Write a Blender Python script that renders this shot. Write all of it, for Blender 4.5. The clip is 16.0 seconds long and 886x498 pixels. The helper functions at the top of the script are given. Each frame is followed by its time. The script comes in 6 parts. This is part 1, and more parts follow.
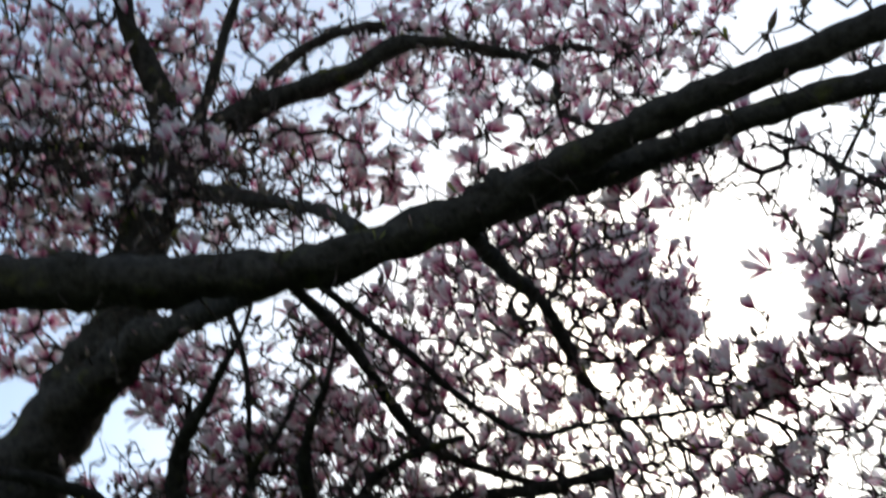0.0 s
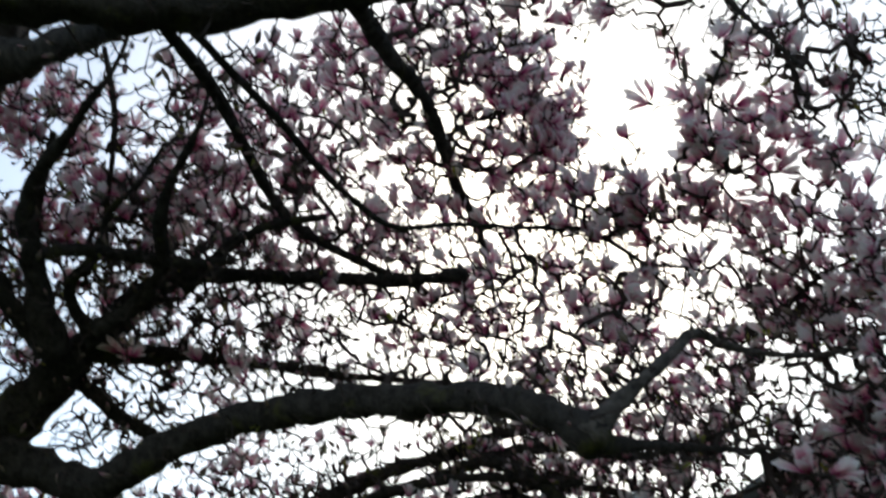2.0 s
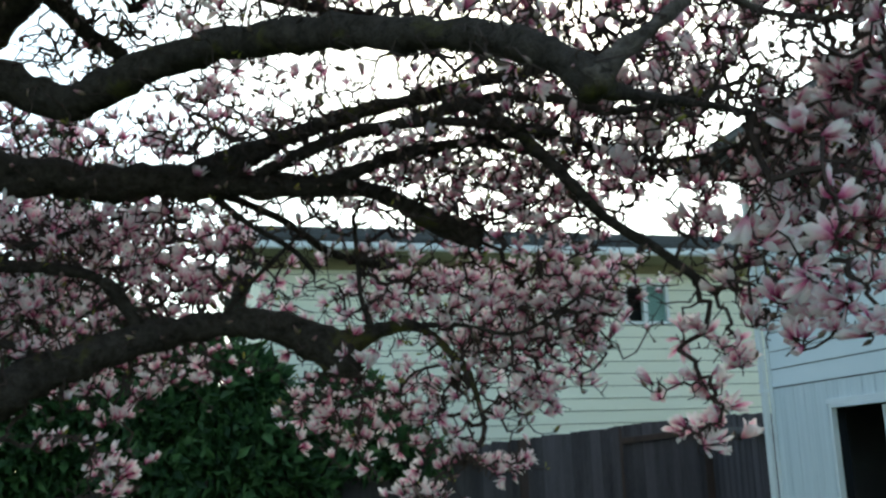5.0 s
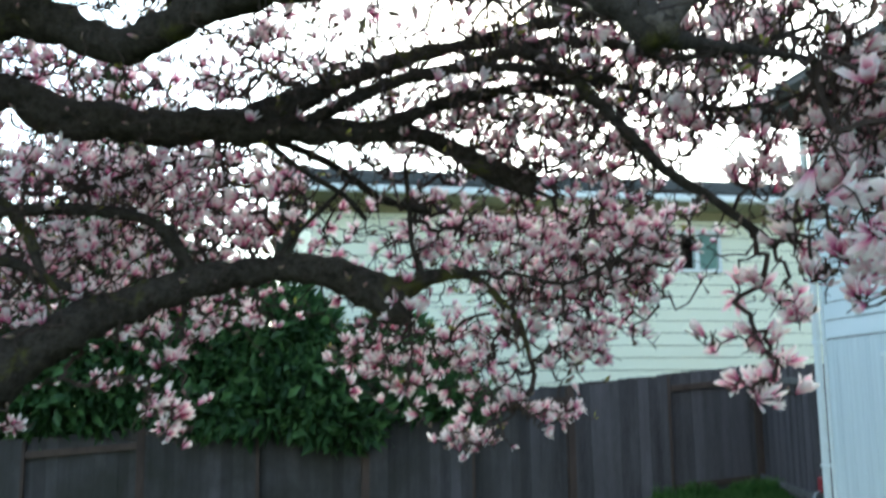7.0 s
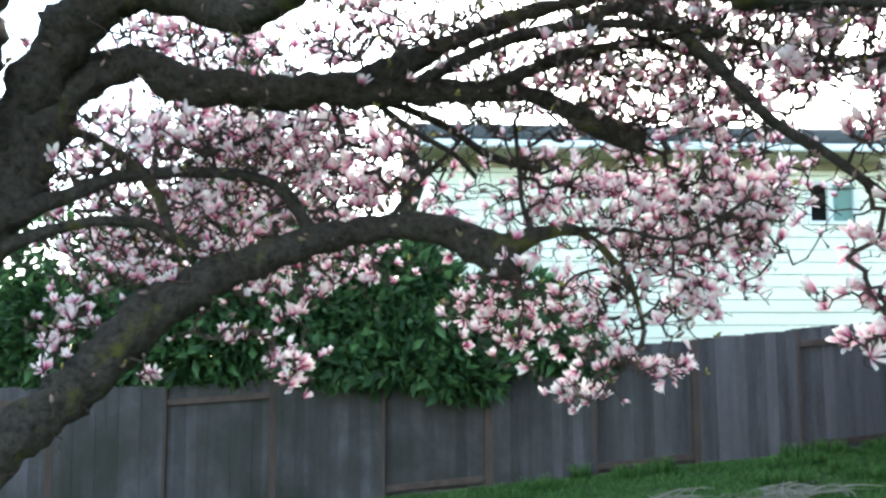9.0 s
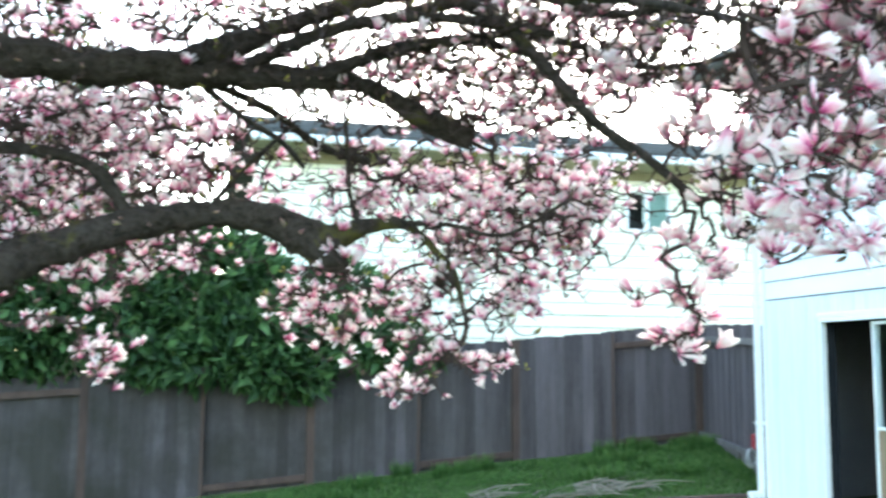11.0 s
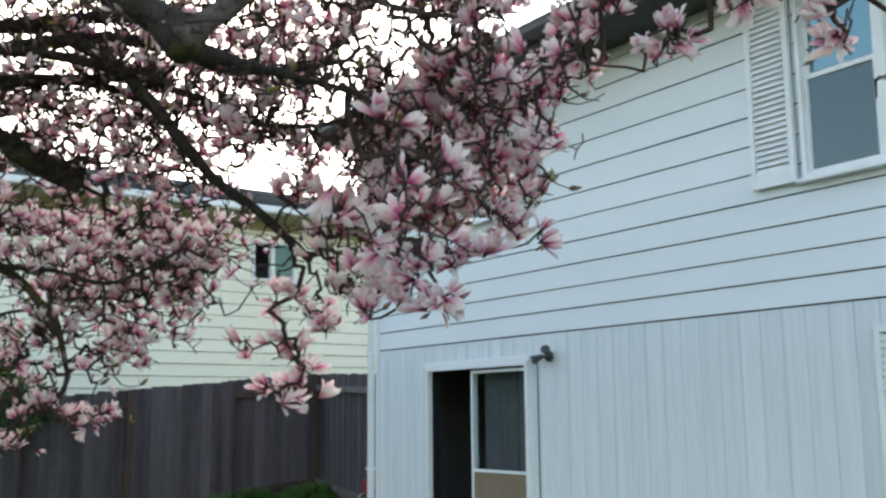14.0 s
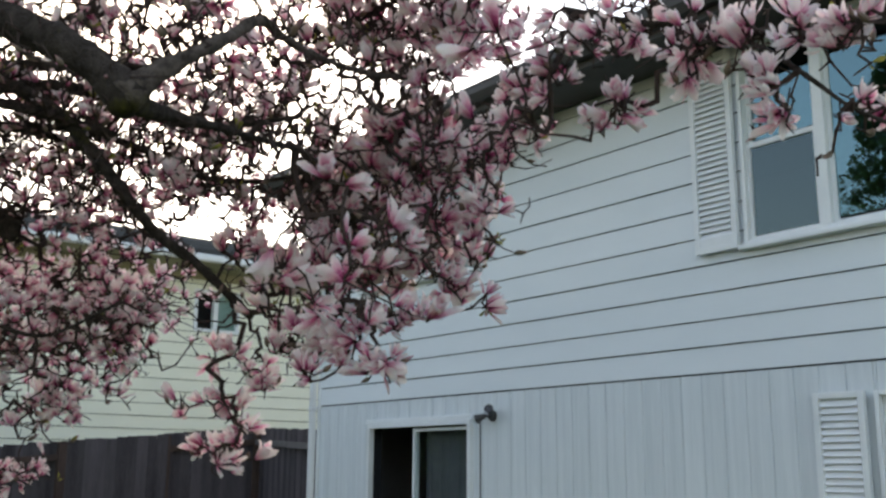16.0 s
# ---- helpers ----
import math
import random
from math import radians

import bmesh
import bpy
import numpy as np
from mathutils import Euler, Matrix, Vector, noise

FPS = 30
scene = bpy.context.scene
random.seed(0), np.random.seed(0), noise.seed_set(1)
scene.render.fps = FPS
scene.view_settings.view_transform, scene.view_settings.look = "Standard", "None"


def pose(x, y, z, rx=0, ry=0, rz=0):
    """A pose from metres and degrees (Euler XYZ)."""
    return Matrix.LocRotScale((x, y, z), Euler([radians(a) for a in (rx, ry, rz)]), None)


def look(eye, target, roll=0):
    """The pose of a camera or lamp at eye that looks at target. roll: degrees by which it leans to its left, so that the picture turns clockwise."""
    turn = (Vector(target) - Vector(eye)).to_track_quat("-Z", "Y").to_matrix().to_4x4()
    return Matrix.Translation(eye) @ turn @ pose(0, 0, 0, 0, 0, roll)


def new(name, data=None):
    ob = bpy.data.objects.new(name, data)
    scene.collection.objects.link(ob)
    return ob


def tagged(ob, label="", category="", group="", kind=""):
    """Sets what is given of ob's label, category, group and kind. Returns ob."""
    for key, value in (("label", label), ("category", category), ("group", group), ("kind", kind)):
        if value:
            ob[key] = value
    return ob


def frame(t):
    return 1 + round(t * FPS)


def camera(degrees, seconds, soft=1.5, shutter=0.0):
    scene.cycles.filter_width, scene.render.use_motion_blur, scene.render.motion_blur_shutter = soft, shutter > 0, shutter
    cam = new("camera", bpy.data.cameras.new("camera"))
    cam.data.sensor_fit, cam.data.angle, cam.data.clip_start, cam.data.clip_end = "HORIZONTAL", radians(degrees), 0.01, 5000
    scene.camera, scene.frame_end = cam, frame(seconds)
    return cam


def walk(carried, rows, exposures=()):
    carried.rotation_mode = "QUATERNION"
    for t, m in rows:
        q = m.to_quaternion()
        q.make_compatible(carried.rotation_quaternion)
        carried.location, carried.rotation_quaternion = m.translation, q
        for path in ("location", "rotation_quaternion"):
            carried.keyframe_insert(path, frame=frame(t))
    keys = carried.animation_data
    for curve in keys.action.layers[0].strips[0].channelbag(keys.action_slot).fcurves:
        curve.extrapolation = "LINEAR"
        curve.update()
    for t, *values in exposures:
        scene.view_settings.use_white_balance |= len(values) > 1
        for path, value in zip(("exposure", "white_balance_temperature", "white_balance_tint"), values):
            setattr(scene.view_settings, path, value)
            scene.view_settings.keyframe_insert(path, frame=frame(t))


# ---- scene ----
cam = camera(47.5, 16.0, soft=2.6, shutter=0.5)
PATH = [
    (0, (-0.068, -0.038, 1.642), (0.151, 1.404, 3.011), -12.5),
    (0.5, (-0.054, 0.013, 1.599), (0.202, 1.55, 2.852), -9.1),
    (1, (0.004, 0.011, 1.593), (0.261, 1.594, 2.788), -7.3),
    (1.5, (0.027, 0.022, 1.576), (0.337, 1.642, 2.708), -5.9),
    (2, (0.046, 0.021, 1.557), (0.435, 1.672, 2.616), -5.5),
    (2.5, (-0.054, 0.08, 1.505), (0.434, 1.776, 2.446), -4.9),
    (3, (-0.08, 0.096, 1.508), (0.499, 1.821, 2.339), -4.3),
    (3.5, (-0.076, 0.122, 1.537), (0.502, 1.915, 2.207), -3.5),
    (4, (-0.064, 0.115, 1.535), (0.501, 1.948, 2.102), -3.1),
    (4.5, (-0.063, 0.123, 1.547), (0.458, 1.999, 2.003), -2.7),
    (4.7, (-0.057, 0.126, 1.548), (0.452, 2.009, 1.987), -2.5),
    (6.8, (-0.027, 0.19, 1.56), (0.379, 2.114, 1.922), -0.1),
    (7, (-0.051, 0.164, 1.576), (0.349, 2.097, 1.895), -0.8),
    (7.5, (-0.046, 0.13, 1.555), (0.28, 2.093, 1.757), 0.7),
    (8, (-0.015, 0.116, 1.54), (0.239, 2.083, 1.792), 1.0),
    (8.2, (0.005, 0.082, 1.581), (0.21, 2.058, 1.818), 0.9),
    (10.3, (0.014, 0.051, 1.543), (0.151, 2.033, 1.771), -0.6),
    (10.5, (0.01, 0.084, 1.529), (0.263, 2.055, 1.762), 0.3),
    (11, (0.038, 0.114, 1.547), (0.524, 2.04, 1.778), 0.4),
    (11.5, (0.05, 0.1, 1.547), (0.695, 1.975, 1.805), 0.3),
    (12, (0.055, 0.091, 1.554), (0.808, 1.923, 1.831), -0.1),
    (12.5, (0.057, 0.076, 1.554), (0.881, 1.875, 1.846), -0.3),
    (13, (0.06, 0.051, 1.556), (0.974, 1.805, 1.854), -0.8),
    (13.5, (0.06, 0.022, 1.551), (1.084, 1.709, 1.875), -0.4),
    (14, (0.073, -0.004, 1.553), (1.21, 1.609, 1.878), -0.5),
    (14.5, (0.079, -0.01, 1.554), (1.229, 1.591, 1.893), -0.1),
    (15, (0.112, 0.002, 1.563), (1.243, 1.607, 1.939), 1.5),
    (15.5, (0.098, 0.012, 1.571), (1.294, 1.565, 1.969), 0.9),
    (16, (0.096, 0.012, 1.589), (1.305, 1.546, 2.018), 0.4),
]
EXPOSURES = [(0.0, -0.52, 6500, 11), (2.0, -0.68, 6550, 10), (2.5, -0.98, 6550, 9), (3.0, -1.08, 6550, 7), (3.5, -0.85, 6550, 4), (4.0, -0.40, 6580, 2), (4.5, -0.14, 6600, 1), (7.0, 0.80, 6500, 4), (7.5, 1.20, 6520, 5), (8.0, 1.46, 6550, 7), (10.5, 1.95, 6600, 6),
             (11.0, 2.09, 6700, 6), (11.5, 1.85, 6800, 9), (12.0, 1.38, 6900, 11), (13.0, 1.08, 7150, 13), (13.5, 0.90, 7250, 14), (14.5, 0.52, 7450, 17), (16.0, 0.20, 7650, 19)]
walk(cam, [(t, look(eye, target, roll)) for t, eye, target, roll in PATH], EXPOSURES)

FLOWERS, BARE, FLOWER_SIZE, SPURS, SHOOTS = 2.4, 3.0, 0.80, 2, 20000

# ---------------------------------------------------------------- world and light
SUN_AZ, SUN_EL = radians(20), radians(34)
sun_dir = Vector((math.sin(SUN_AZ) * math.cos(SUN_EL), math.cos(SUN_AZ) * math.cos(SUN_EL), math.sin(SUN_EL)))
world = bpy.data.worlds.new("sky")
scene.world = world
world.use_nodes = True
wt = world.node_tree
wt.nodes.clear()
w_out = wt.nodes.new("ShaderNodeOutputWorld")
w_bg = wt.nodes.new("ShaderNodeBackground")
w_sky = wt.nodes.new("ShaderNodeTexSky")
w_sky.sky_type = "NISHITA"
w_sky.sun_disc = False
w_sky.sun_elevation = SUN_EL
w_sky.sun_rotation = SUN_AZ
w_sky.dust_density = 1.0
w_sky.air_density = 1.0
w_sky.ozone_density = 0.4
# thin bright cloud veil, densest round the sun
w_tc = wt.nodes.new("ShaderNodeTexCoord")
w_dot = wt.nodes.new("ShaderNodeVectorMath")
w_dot.operation = "DOT_PRODUCT"
w_dot.inputs[1].default_value = sun_dir
w_noise = wt.nodes.new("ShaderNodeTexNoise")
w_noise.inputs["Scale"].default_value = 2.6
w_noise.inputs["Detail"].default_value = 5
w_amt = wt.nodes.new("ShaderNodeMath")
w_amt.operation = "MULTIPLY_ADD"
w_amt.inputs[1].default_value = 0.40
w_ramp = wt.nodes.new("ShaderNodeValToRGB")
w_ramp.color_ramp.elements[0].position = 1.0
w_ramp.color_ramp.elements[0].color = (0.05, 0.05, 0.05, 1)
w_ramp.color_ramp.elements[1].position = 1.13
w_ramp.color_ramp.elements[1].color = (1, 1, 1, 1)
w_mix = wt.nodes.new("ShaderNodeMixRGB")
w_mix.inputs["Color2"].default_value = (7.35, 7.4, 7.75, 1)
wl = wt.links.new
wl(w_tc.outputs["Generated"], w_dot.inputs[0])
wl(w_tc.outputs["Generated"], w_noise.inputs["Vector"])
wl(w_noise.outputs["Fac"], w_amt.inputs[0])
wl(w_dot.outputs["Value"], w_amt.inputs[2])
wl(w_amt.outputs[0], w_ramp.inputs[0])
wl(w_ramp.outputs[0], w_mix.inputs["Fac"])
w_clear = wt.nodes.new("ShaderNodeMixRGB")
w_clear.blend_type = "MULTIPLY"
w_clear.inputs["Fac"].default_value = 1.0
w_clear.inputs["Color2"].default_value = (1.30, 1.36, 1.28, 1)
wl(w_sky.outputs[0], w_clear.inputs["Color1"])
wl(w_clear.outputs[0], w_mix.inputs["Color1"])
wl(w_mix.outputs[0], w_bg.inputs["Color"])
wl(w_bg.outputs[0], w_out.inputs[0])
w_bg.inputs["Strength"].default_value = 0.26

sun = new("sun", bpy.data.lights.new("sun", "SUN"))
sun.data.energy = 0.9
sun.data.angle = radians(14)
sun.data.color = (1.0, 0.93, 0.84)
sun.matrix_world = look(sun_dir * 50, (0, 0, 0))


# ---------------------------------------------------------------- materials
def material(name, rough=0.8, spec=0.3):
    m = bpy.data.materials.new(name)
    m.use_nodes = True
    b = m.node_tree.nodes["Principled BSDF"]
    b.inputs["Roughness"].default_value = rough
    b.inputs["Specular IOR Level"].default_value = spec
    return m, m.node_tree, b


def node(tree, kind, **values):
    n = tree.nodes.new(kind)
    for key, value in values.items():
        n.inputs[key.replace("_", " ")].default_value = value
    return n


def surface(name, dark, light, scale=6.0, stretch=(1, 1, 1), rough=0.8, spec=0.25, bump=0.2, fine=60.0, vary=0.25, dirt=0.35, depth=0.01):
    """Two scales of noise between two colours, each piece a little different, with fine relief."""
    m, t, b = material(name, rough, spec)
    link = t.links.new
    co = node(t, "ShaderNodeTexCoord")
    mp = node(t, "ShaderNodeMapping", Scale=stretch)
    geo = node(t, "ShaderNodeNewGeometry")
    info = node(t, "ShaderNodeObjectInfo")
    link(geo.outputs["Position"], mp.inputs["Vector"])
    big = node(t, "ShaderNodeTexNoise", Scale=scale, Detail=5.0, Roughness=0.6)
    small = node(t, "ShaderNodeTexNoise", Scale=fine, Detail=4.0, Roughness=0.65)
    link(mp.outputs[0], big.inputs["Vector"])
    link(mp.outputs[0], small.inputs["Vector"])
    mix = node(t, "ShaderNodeMixRGB", Color1=(*dark, 1), Color2=(*light, 1))
    add = node(t, "ShaderNodeMath")
    add.operation = "MULTIPLY_ADD"
    add.inputs[1].default_value = dirt
    link(small.outputs["Fac"], add.inputs[0])
    link(big.outputs["Fac"], add.inputs[2])
    off = node(t, "ShaderNodeMath")
    off.operation = "MULTIPLY_ADD"
    off.inputs[1].default_value = vary
    link(info.outputs["Random"], off.inputs[0])
    link(add.outputs[0], off.inputs[2])
    ramp = node(t, "ShaderNodeMapRange")
    ramp.inputs["From Min"].default_value = 0.3 + dirt * 0.3
    ramp.inputs["From Max"].default_value = 0.72 + dirt * 0.6 + vary
    link(off.outputs[0], ramp.inputs["Value"])
    link(ramp.outputs[0], mix.inputs["Fac"])
    link(mix.outputs[0], b.inputs["Base Color"])
    bp = node(t, "ShaderNodeBump", Strength=bump, Distance=depth)
    link(add.outputs[0], bp.inputs["Height"])
    link(bp.outputs[0], b.inputs["Normal"])
    return m


def bark_material(name, moss, pale=1.0):
    m, t, b = material(name, 0.92, 0.15)
    link = t.links.new
    geo = node(t, "ShaderNodeNewGeometry")
    big = node(t, "ShaderNodeTexNoise", Scale=5.0, Detail=6.0, Roughness=0.65)
    lump = node(t, "ShaderNodeTexNoise", Scale=26.0, Detail=5.0, Roughness=0.7)
    fine = node(t, "ShaderNodeTexNoise", Scale=120.0, Detail=3.0)
    for n in (big, lump, fine):
        link(geo.outputs["Position"], n.inputs["Vector"])
    col = node(t, "ShaderNodeValToRGB")
    e = col.color_ramp.elements
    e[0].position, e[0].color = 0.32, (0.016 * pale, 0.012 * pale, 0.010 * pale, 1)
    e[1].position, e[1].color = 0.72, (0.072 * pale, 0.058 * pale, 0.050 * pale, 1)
    link(lump.outputs["Fac"], col.inputs[0])
    # moss and lichen cushions
    rng = node(t, "ShaderNodeMapRange")
    rng.inputs["From Min"].default_value = 0.62 - 0.16 * moss
    rng.inputs["From Max"].default_value = 0.74 - 0.14 * moss
    link(big.outputs["Fac"], rng.inputs["Value"])
    green = node(t, "ShaderNodeMixRGB", Color2=(0.085, 0.076, 0.022, 1))
    link(rng.outputs[0], green.inputs["Fac"])
    link(col.outputs[0], green.inputs["Color1"])
    link(green.outputs[0], b.inputs["Base Color"])
    h = node(t, "ShaderNodeMath")
    h.operation = "MULTIPLY_ADD"
    h.inputs[1].default_value = 0.35
    link(fine.outputs["Fac"], h.inputs[0])
    link(lump.outputs["Fac"], h.inputs[2])
    bp = node(t, "ShaderNodeBump", Strength=0.9, Distance=0.02)
    link(h.outputs[0], bp.inputs["Height"])
    link(bp.outputs[0], b.inputs["Normal"])
    return m


def thin_material(name, stops, translucent, attribute="along", rough=0.6, vary=0.35, shift=0.0):
    """Petals and leaves: colour along the piece, lit through from behind."""
    m, t, b = material(name, rough, 0.2)
    link = t.links.new
    at = node(t, "ShaderNodeAttribute")
    at.attribute_name = attribute
    geo = node(t, "ShaderNodeNewGeometry")
    no = node(t, "ShaderNodeTexNoise", Scale=70.0, Detail=3.0)
    link(geo.outputs["Position"], no.inputs["Vector"])
    add = node(t, "ShaderNodeMath")
    add.operation = "MULTIPLY_ADD"
    add.inputs[1].default_value = vary
    link(geo.outputs["Random Per Island"], add.inputs[0])
    link(at.outputs["Fac"], add.inputs[2])
    a2 = node(t, "ShaderNodeMath")
    a2.operation = "MULTIPLY_ADD"
    a2.inputs[1].default_value = 0.30
    link(no.outputs["Fac"], a2.inputs[0])
    link(add.outputs[0], a2.inputs[2])
    sub = node(t, "ShaderNodeMath")
    sub.operation = "SUBTRACT"
    sub.inputs[1].default_value = 0.11 + vary / 2 - shift
    link(a2.outputs[0], sub.inputs[0])
    col = node(t, "ShaderNodeValToRGB")
    ramp = col.color_ramp
    while len(ramp.elements) < len(stops):
        ramp.elements.new(0.5)
    for el, (pos, c) in zip(ramp.elements, stops):
        el.position, el.color = pos, (*c, 1)
    link(sub.outputs[0], col.inputs[0])
    link(col.outputs[0], b.inputs["Base Color"])
    tr = node(t, "ShaderNodeBsdfTranslucent")
    link(col.outputs[0], tr.inputs["Color"])
    mx = node(t, "ShaderNodeMixShader", Fac=translucent)
    link(b.outputs[0], mx.inputs[1])
    link(tr.outputs[0], mx.inputs[2])
    link(mx.outputs[0], t.nodes["Material Output"].inputs["Surface"])
    return m


def petal_material():
    """Magnolia tepals: crimson at the base, running in veins into a pale tip, with a few brown bruises."""
    stops = [(0.0, (0.035, 0.022, 0.016)), (0.10, (0.24, 0.022, 0.075)), (0.26, (0.56, 0.11, 0.25)), (0.48, (0.84, 0.42, 0.53)), (0.70, (0.93, 0.76, 0.78)), (1.0, (0.94, 0.87, 0.86))]
    m = thin_material("petal", stops, 0.50, vary=0.50, shift=0.085)
    t = m.node_tree
    link = t.links.new
    ramp = next(n for n in t.nodes if n.bl_idname == "ShaderNodeValToRGB")
    old = [lk.to_socket for lk in ramp.outputs[0].links]
    geo = node(t, "ShaderNodeNewGeometry")
    spot = node(t, "ShaderNodeTexNoise", Scale=38.0, Detail=4.0, Roughness=0.7)
    link(geo.outputs["Position"], spot.inputs["Vector"])
    cut_off = node(t, "ShaderNodeMapRange")
    cut_off.inputs["From Min"].default_value = 0.60
    cut_off.inputs["From Max"].default_value = 0.72
    cut_off.inputs["To Max"].default_value = 0.35
    link(spot.outputs["Fac"], cut_off.inputs["Value"])
    brown = node(t, "ShaderNodeMixRGB", Color2=(0.22, 0.10, 0.06, 1))
    link(cut_off.outputs[0], brown.inputs["Fac"])
    link(ramp.outputs[0], brown.inputs["Color1"])
    for socket in old:
        link(brown.outputs[0], socket)
    return m


def glass_material(name, tint=(0.9, 0.95, 0.95), opacity=0.05, gloss=(1, 1, 1), gain=0.7):
    m, t, b = material(name, 0.02, 0.5)
    link = t.links.new
    fr = node(t, "ShaderNodeLayerWeight", Blend=0.5)
    pw = node(t, "ShaderNodeMath")
    pw.operation = "POWER"
    pw.inputs[1].default_value = 4.0
    link(fr.outputs["Facing"], pw.inputs[0])
    gl = node(t, "ShaderNodeBsdfGlossy", Roughness=0.01, Color=(*gloss, 1))
    tp = node(t, "ShaderNodeBsdfTransparent", Color=(*tint, 1))
    no = node(t, "ShaderNodeTexNoise", Scale=1.5, Detail=1.0)
    bp = node(t, "ShaderNodeBump", Strength=0.05, Distance=0.02)
    link(no.outputs["Fac"], bp.inputs["Height"])
    link(bp.outputs[0], gl.inputs["Normal"])
    up = node(t, "ShaderNodeMath")
    up.operation = "MULTIPLY_ADD"
    up.inputs[1].default_value = gain
    up.inputs[2].default_value = opacity
    link(pw.outputs[0], up.inputs[0])
    mx = node(t, "ShaderNodeMixShader")
    link(up.outputs[0], mx.inputs["Fac"])
    link(tp.outputs[0], mx.inputs[1])
    link(gl.outputs[0], mx.inputs[2])
    link(mx.outputs[0], t.nodes["Material Output"].inputs["Surface"])
    return m


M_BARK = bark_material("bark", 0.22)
M_MOSSY = bark_material("mossy_bark", 1.0)
M_PALE = bark_material("pale_bark", 0.1, 2.2)
M_TWIG = surface("twig", (0.026, 0.018, 0.016), (0.092, 0.060, 0.052), 30, fine=150, rough=0.9)
M_PETAL = petal_material()
M_BUD = thin_material("bud", [(0.0, (0.10, 0.08, 0.05)), (0.6, (0.22, 0.15, 0.12)), (1.0, (0.40, 0.18, 0.22))], 0.1)
M_YOUNG = thin_material("young_leaf", [(0.0, (0.16, 0.15, 0.04)), (1.0, (0.34, 0.32, 0.07))], 0.5)
M_LEAF = thin_material("shrub_leaf", [(0.0, (0.015, 0.034, 0.014)), (0.5, (0.032, 0.075, 0.026)), (1.0, (0.085, 0.165, 0.055))], 0.3, rough=0.4, vary=0.7)
M_GRASS = thin_material("grass_blade", [(0.0, (0.022, 0.05, 0.012)), (0.6, (0.045, 0.12, 0.024)), (1.0, (0.12, 0.20, 0.06))], 0.35, vary=0.5)
M_LAWN = surface("lawn_soil", (0.02, 0.035, 0.01), (0.05, 0.085, 0.02), 1.5, fine=40, bump=0.6, rough=0.95, depth=0.03)
M_SIDING = surface("painted_siding", (0.62, 0.675, 0.70), (0.72, 0.765, 0.785), 1.2, stretch=(1, 0.35, 1.5), rough=0.55, bump=0.10, fine=90, vary=0.08, dirt=0.2, depth=0.004)
M_PANEL = surface("painted_panelling", (0.53, 0.585, 0.61), (0.72, 0.765, 0.785), 1.6, stretch=(9, 9, 0.35), rough=0.6, bump=0.35, fine=14, vary=0.10, dirt=0.45, depth=0.004)
# near-black backing: the shadow under each lap is put into its colour
M_GAP = surface("lap_shadow_backing", (0.010, 0.012, 0.015), (0.022, 0.025, 0.030), 8.0, rough=0.95)
M_TRIM = surface("painted_trim", (0.66, 0.695, 0.71), (0.80, 0.825, 0.83), 3.0, rough=0.5, bump=0.08, fine=120, vary=0.05, depth=0.003)
M_CREAM = surface("cream_siding", (0.76, 0.76, 0.62), (0.85, 0.85, 0.72), 0.9, stretch=(0.4, 1, 1.5), rough=0.65, bump=0.1, fine=70, vary=0.1, dirt=0.2, depth=0.004)
M_SHINGLE = surface("roof_shingle", (0.035, 0.038, 0.042), (0.12, 0.122, 0.125), 4.0, fine=70, rough=0.95, vary=0.5)
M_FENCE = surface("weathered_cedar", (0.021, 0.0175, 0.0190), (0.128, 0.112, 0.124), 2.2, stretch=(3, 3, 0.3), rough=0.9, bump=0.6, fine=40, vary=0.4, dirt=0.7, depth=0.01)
def add_algae_shade(m, tint, near, far):
    """Green-brown growth in loose patches on the boards, thicker and darkened for the tree's shade towards one end of
    the run.
    """
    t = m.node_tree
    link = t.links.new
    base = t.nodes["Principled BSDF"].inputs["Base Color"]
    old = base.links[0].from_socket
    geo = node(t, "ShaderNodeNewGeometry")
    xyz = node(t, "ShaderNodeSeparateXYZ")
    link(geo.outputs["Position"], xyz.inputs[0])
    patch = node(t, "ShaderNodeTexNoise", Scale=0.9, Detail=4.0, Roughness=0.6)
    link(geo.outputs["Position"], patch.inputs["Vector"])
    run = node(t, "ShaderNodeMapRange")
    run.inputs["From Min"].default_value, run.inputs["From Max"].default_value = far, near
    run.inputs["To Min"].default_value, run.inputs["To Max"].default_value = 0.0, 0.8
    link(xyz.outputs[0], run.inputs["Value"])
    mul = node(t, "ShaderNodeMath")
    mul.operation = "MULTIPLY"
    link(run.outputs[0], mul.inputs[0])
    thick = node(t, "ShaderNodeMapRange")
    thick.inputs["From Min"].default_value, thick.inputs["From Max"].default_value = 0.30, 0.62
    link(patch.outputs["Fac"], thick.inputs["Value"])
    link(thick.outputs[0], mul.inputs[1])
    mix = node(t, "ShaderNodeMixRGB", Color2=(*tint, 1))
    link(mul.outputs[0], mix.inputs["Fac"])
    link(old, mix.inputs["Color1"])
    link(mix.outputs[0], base)


